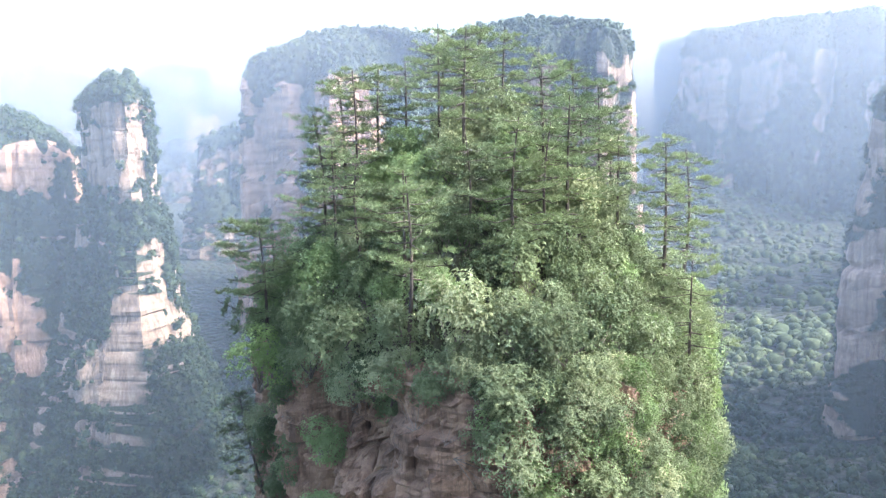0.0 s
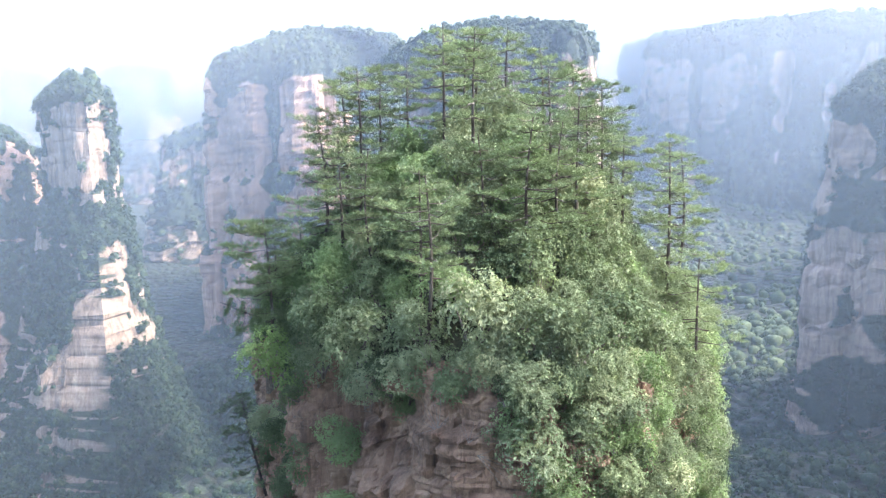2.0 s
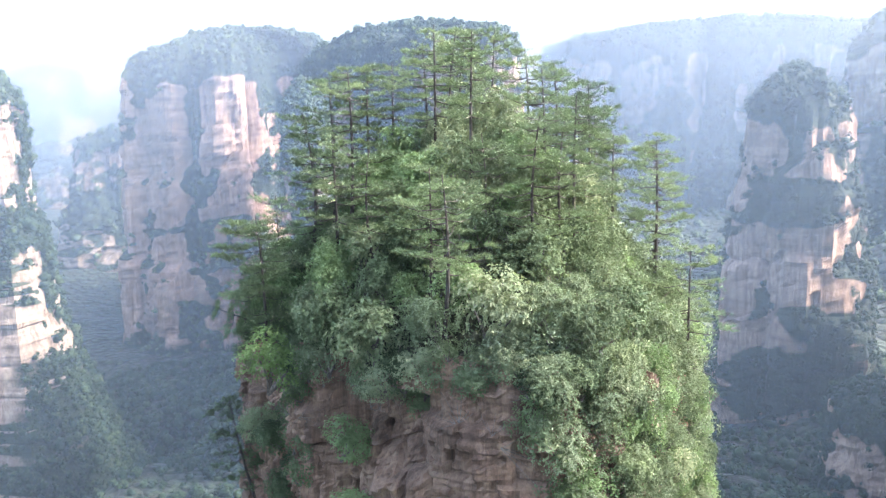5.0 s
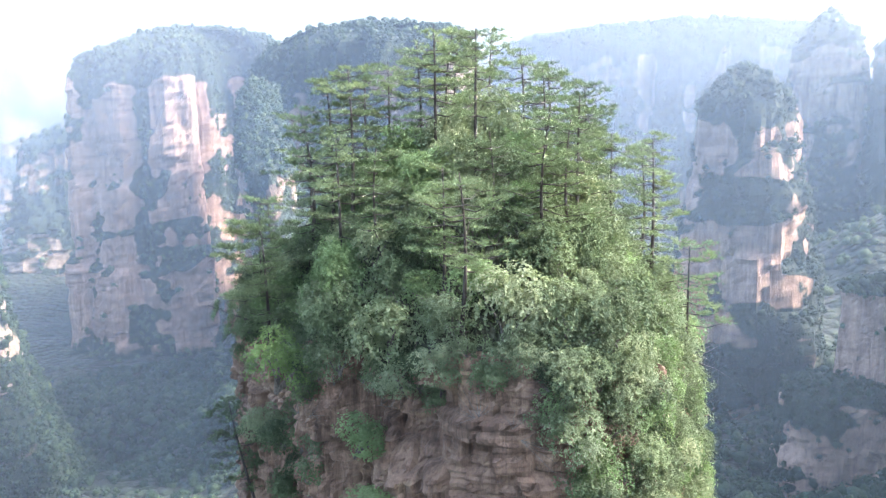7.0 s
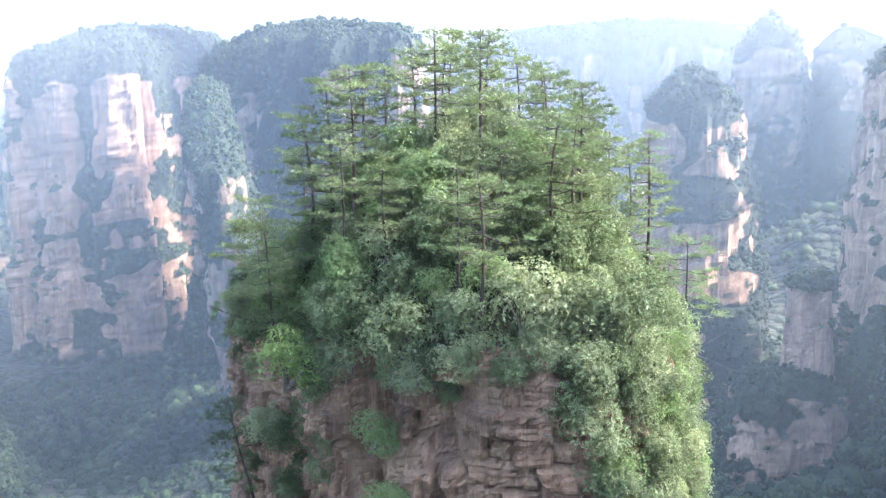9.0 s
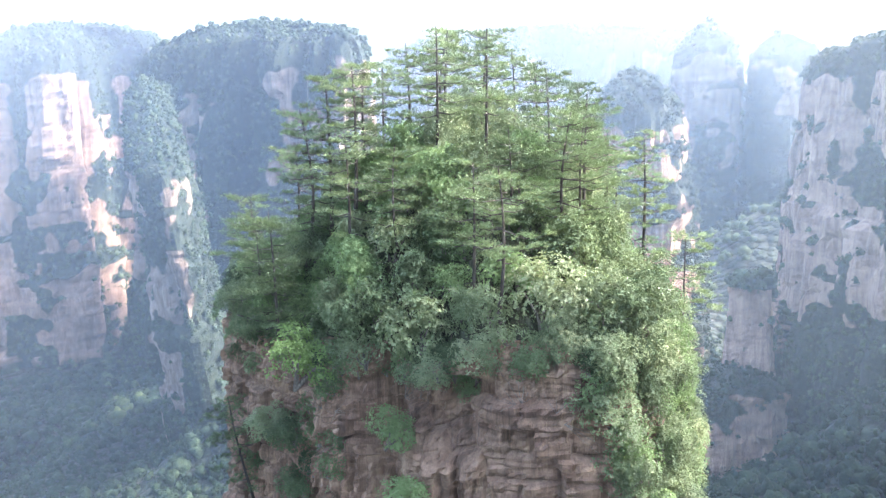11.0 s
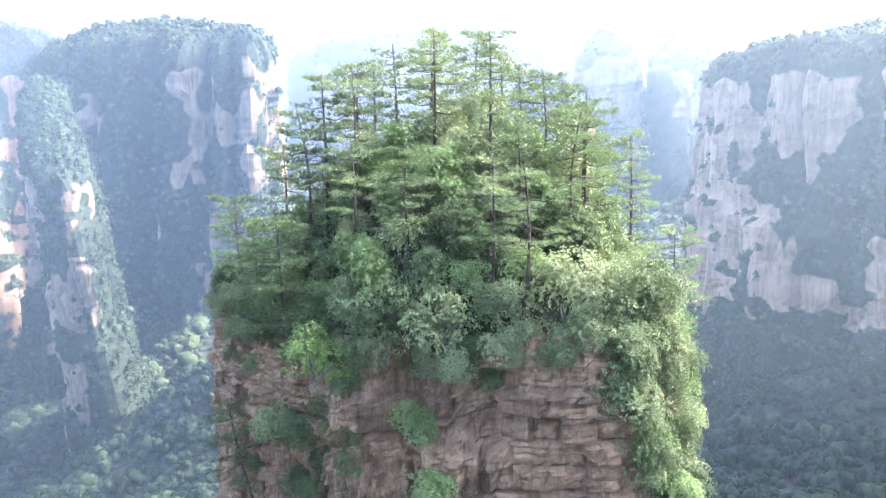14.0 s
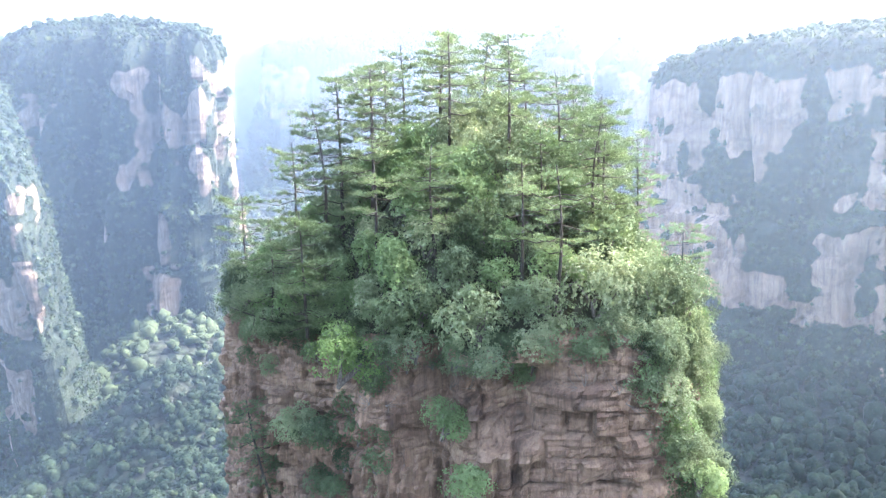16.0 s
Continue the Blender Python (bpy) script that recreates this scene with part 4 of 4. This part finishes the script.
def plant(kind, rng, m):
    """The first use of a built plant moves it into place; later uses copy it."""
    ob = kind[rng.integers(len(kind))]
    if ob.name in used:
        return copy_thing(ob, m @ Matrix.Diagonal((*(1 / v for v in ob.scale), 1)))
    used.add(ob.name)
    ob.matrix_basis = m
    return ob


# bushes over the mound, closest together at its rim
rng = np.random.default_rng(8)
spots = []
for tries in range(5000):
    i = rng.choice(len(MC), p=MA / MA.sum())
    x, y, z = MC[i]
    if all((x - a) ** 2 + (y - b) ** 2 > (0.5 * (r + 1.05)) ** 2 for a, b, r in spots):
        r = 0.75 + 0.75 * rng.random() ** 1.3
        spots.append((x, y, r))
        tone = fbm(x / 4 + 3, y / 4, 0.5, 91, 2) + 0.1 * rng.normal()
        kind = TREES["olive" if tone > 0.54 or (abs(x - 0.5) < 2.5 and abs(y - 4.5) < 3.5) else "bright" if tone < 0.37 else "dark"]
        plant(kind, rng, placed(x, y, z - 0.15, r * 1.15, rng.random() * 360, rng.normal() * 8, rng.normal() * 8, 1.0 + 0.3 * rng.random() + 0.45 * math.exp(-((x - 0.3) ** 2 + (y - 4.5) ** 2) / 20)))
    if len(spots) > 240:
        break
# bushes hanging down the sunny flank, mostly paler kinds: its sunlight put into leaf colour
flank = np.flatnonzero((SC[:, 2] > 219.5) & (SC[:, 0] + 0.25 * (SC[:, 1] + 8.4) > -0.8 + 0.42 * (231.6 - SC[:, 2])) & (SC[:, 1] < 9))
hung = []
for tries in range(3000):
    i = flank[rng.integers(len(flank))]
    p = SC[i]
    if all(np.sum((p - q) ** 2) > 0.72 ** 2 for q in hung):
        hung.append(p)
        tone = rng.random()
        kind = OLIVE if tone > 0.4 else BRIGHT if tone < 0.24 else DARK
        out = SN[i]
        plant(kind, rng, placed(*(p - out * 0.15 - np.array([0, 0, 0.5])), (0.75 if p[1] < -2 else 1.1) + 0.5 * rng.random(), rng.random() * 360, -out[1] * 30, out[0] * 30, 1.1))
    if len(hung) > 290:
        break
# single bushes on the rock face
SINGLES = ((-8.9, -0.5, 229.5, 1.85, FRESH), (-6.4, -4.0, 227.9, 1.2, BRIGHT), (-5.7, -5.2, 226.3, 1.25, BRIGHT), (-8.8, 1.5, 226.6, 1.2, DARK), (-9.6, 3.4, 226.5, 1.3, DARK),
           (-9.2, 3.6, 230.9, 0.9, OLIVE), (-8.3, 0.9, 225.4, 0.8, DARK), (-10.3, 6.5, 230.8, 1.2, OLIVE), (-6.8, -2.9, 230.9, 1.2, OLIVE), (1.6, -9.4, 227.4, 1.0, OLIVE), (2.6, -8.8, 226.4, 1.2, OLIVE), (3.2, -8.2, 228.0, 1.1, DARK), (2.0, -9.0, 225.2, 1.1, BRIGHT), (3.8, -7.8, 225.8, 1.2, OLIVE))
for x, y, z, r, kind in SINGLES:
    i = np.argmin(np.sum((SC - np.array([x, y, z])) ** 2, 1))
    p = SC[i] + SN[i] * (0.9 if kind is FRESH or kind is BRIGHT else 0.3)
    plant(kind, rng, placed(p[0], p[1], p[2] - 0.4, r, rng.random() * 360, -SN[i][1] * 25, SN[i][0] * 25))

# a fringe hanging over the rim, and bushes down the shady side
rim = np.flatnonzero((SC[:, 2] > np.where(SC[:, 0] < -3.4, 229.9, 231.2)) & (SC[:, 2] < 232.6) & (SC[:, 1] < 8))
shady = np.flatnonzero((SC[:, 2] > 223.5) & (SC[:, 2] < 229.8) & (SC[:, 0] < -7.2) & (SC[:, 1] < 7) & (SC[:, 1] > -2.5) & (fbm(SC[:, 0] / 2.6, SC[:, 1] / 2.6, SC[:, 2] / 1.6, 5, 2) > 0.46))
for cells_, gap, most, size in ((rim, 0.62, 135, 0.55), (shady, 1.1, 17, 0.75)):
    done = [np.array(v[:3]) + np.array([0.6, 0.6, 0]) for v in SINGLES[:3]]
    for tries in range(1500):
        i = cells_[rng.integers(len(cells_))]
        p = SC[i]
        if all(np.sum((p - q) ** 2) > gap ** 2 for q in done):
            done.append(p)
            out = SN[i]
            plant(OLIVE if rng.random() > 0.65 else DARK, rng, placed(*(p - out * 0.1 - np.array([0, 0, 0.35])), size + 0.5 * rng.random(), rng.random() * 360, -out[1] * 25, out[0] * 25))
        if len(done) > most:
            break
# undergrowth between the bushes
n = 16000
i = rng.choice(len(MC), n, p=MA / MA.sum())
nf = 5000
j = flank[rng.integers(len(flank), size=nf)]
base = np.concatenate([MC[i] + rng.normal(size=(n, 3)) * 0.12, SC[j] + rng.normal(size=(nf, 3)) * 0.12])
way = unit(np.concatenate([MN[i], SN[j]]) + rng.normal(size=(n + nf, 3)) * 0.6 + np.array([0, 0, 0.4]))
ln = 0.1 + 0.1 * rng.random(n + nf)
uv_, uf_ = leaves(rng, base, way, unit(rng.normal(size=way.shape) + np.array([0, 0, 1.0])), ln, ln * 0.45)
tagged(raw("undergrowth", uv_, uf_, LEAF_BROAD), "low ferns and seedlings covering the ground under the bushes", "undergrowth", kind="stuff")

# pines: place, height of the top, spread of the limbs, bare part of the trunk
PINES = [(7.8, 1.2, 239.1, 1.7, 0.3), (11.0, 9.8, 238.5, 1.9, 0.35), (-6.3, 5.9, 242.2, 2.1, 0.4), (-5.5, 4.3, 242.5, 1.8, 0.5), (-4.3, 6.4, 242.6, 1.8, 0.5),
         (-7.6, 6.2, 240.6, 2.1, 0.3), (-1.6, 3.8, 244.35, 1.9, 0.4), (-0.5, 0.3, 243.8, 1.8, 0.5), 
         (2.65, 1.0, 242.2, 1.9, 0.25), (5.4, 3.3, 241.6, 1.9, 0.3), (3.0, 6.0, 243.5, 1.8, 0.5), (4.6, 7.0, 242.8, 1.9, 0.45), (1.4, 5.0, 244.3, 1.8, 0.35),
         (0.5, 8.0, 244.6, 1.9, 0.3), (-2.8, -6.4, 238.3, 2.3, 0.5), (-2.9, -4.5, 238.4, 1.6, 0.5), (1.2, -4.4, 240.2, 1.9, 0.3), (-9.8, 6.6, 235.6, 2.3, 0.3),
         (-9.3, 12.6, 236.2, 2.0, 0.3), (-7.4, 10.5, 239.0, 2.0, 0.35), (3.4, -1.5, 241.0, 1.8, 0.3), 
         (8.2, -1.8, 234.6, 2.3, 0.2), (4.2, 0.9, 240.6, 1.8, 0.3), (6.4, 5.5, 240.4, 1.9, 0.3), 
         (5.9, 1.2, 239.4, 1.7, 0.3), (-0.6, -2.6, 239.6, 1.7, 0.35), (2.6, -3.0, 240.0, 1.7, 0.3), (-4.6, -0.6, 239.0, 1.7, 0.4), (-6.2, 2.4, 239.4, 1.8, 0.35),
         (-1.5, 9.2, 244.0, 1.9, 0.3), (-3.2, 7.5, 243.0, 1.8, 0.35), (-0.2, 6.0, 244.3, 1.8, 0.35)]
for i, (x, y, top, w, bare) in enumerate(PINES):
    foot = mound_height(x, y) - 0.1
    ob = pine(200 + i, top - foot + 0.4, w, "slender pine with a dark trunk and tiered needle pads", bare)
    ob.matrix_basis = pose(x, y, foot, 0, 0, 47 * i)
ob = pine(262, 5.6, 2.3, "spreading pine with long level limbs at the cliff edge", 0.12, -0.06, 1.9)
ob.matrix_basis = pose(-9.4, 2.6, 231.0, 0, 0, 20)
ob = pine(261, 3.9, 0.95, "leaning pine reaching out over the cliff edge", 0.5, 0.16, 1.3)
ob.matrix_basis = pose(-8.9, 4.9, 230.5, 0, -76, 0)
ob = pine(260, 5.4, 1.5, "small dark pine clinging to the cliff foot", 0.2)
ob.matrix_basis = pose(-10.6, 5.4, 222.4, 0, -10, 0)


# bare twigs and dead branches along the rim and in the sunny thicket
def dead_branch(seed):
    rng = np.random.default_rng(seed)
    root = tagged(new("dead_branch"), "thin grey leafless branch at the cliff edge", "branch", "dead branches at the rim")
    for i in range(5):
        way = unit(np.array([rng.normal() * 0.5, rng.normal() * 0.5, 1.0]))
        k = np.linspace(0, 1, 7)[:, None]
        ln = 0.7 + 0.9 * rng.random()
        path = way * k * ln + rng.normal(size=3) * 0.3 * k ** 2 + 0.05 * np.cumsum(rng.normal(size=(7, 3)), 0) * k
        raw("twig", *tube(path, 0.014 * (1 - 0.75 * k[:, 0]), 4), TWIG, root)
    return root


BRANCHES = [dead_branch(300 + i) for i in range(4)]
edge = np.flatnonzero((SC[:, 2] > 228.5) & (SC[:, 2] < 232.4) & (SC[:, 1] < 3))
for i in range(26):
    j = edge[rng.integers(len(edge))]
    p, out = SC[j] + SN[j] * 0.35, SN[j]
    plant(BRANCHES, rng, placed(p[0], p[1], p[2], 0.7 + 0.6 * rng.random(), rng.random() * 360, -out[1] * 60 + rng.normal() * 25, out[0] * 60 + rng.normal() * 25))
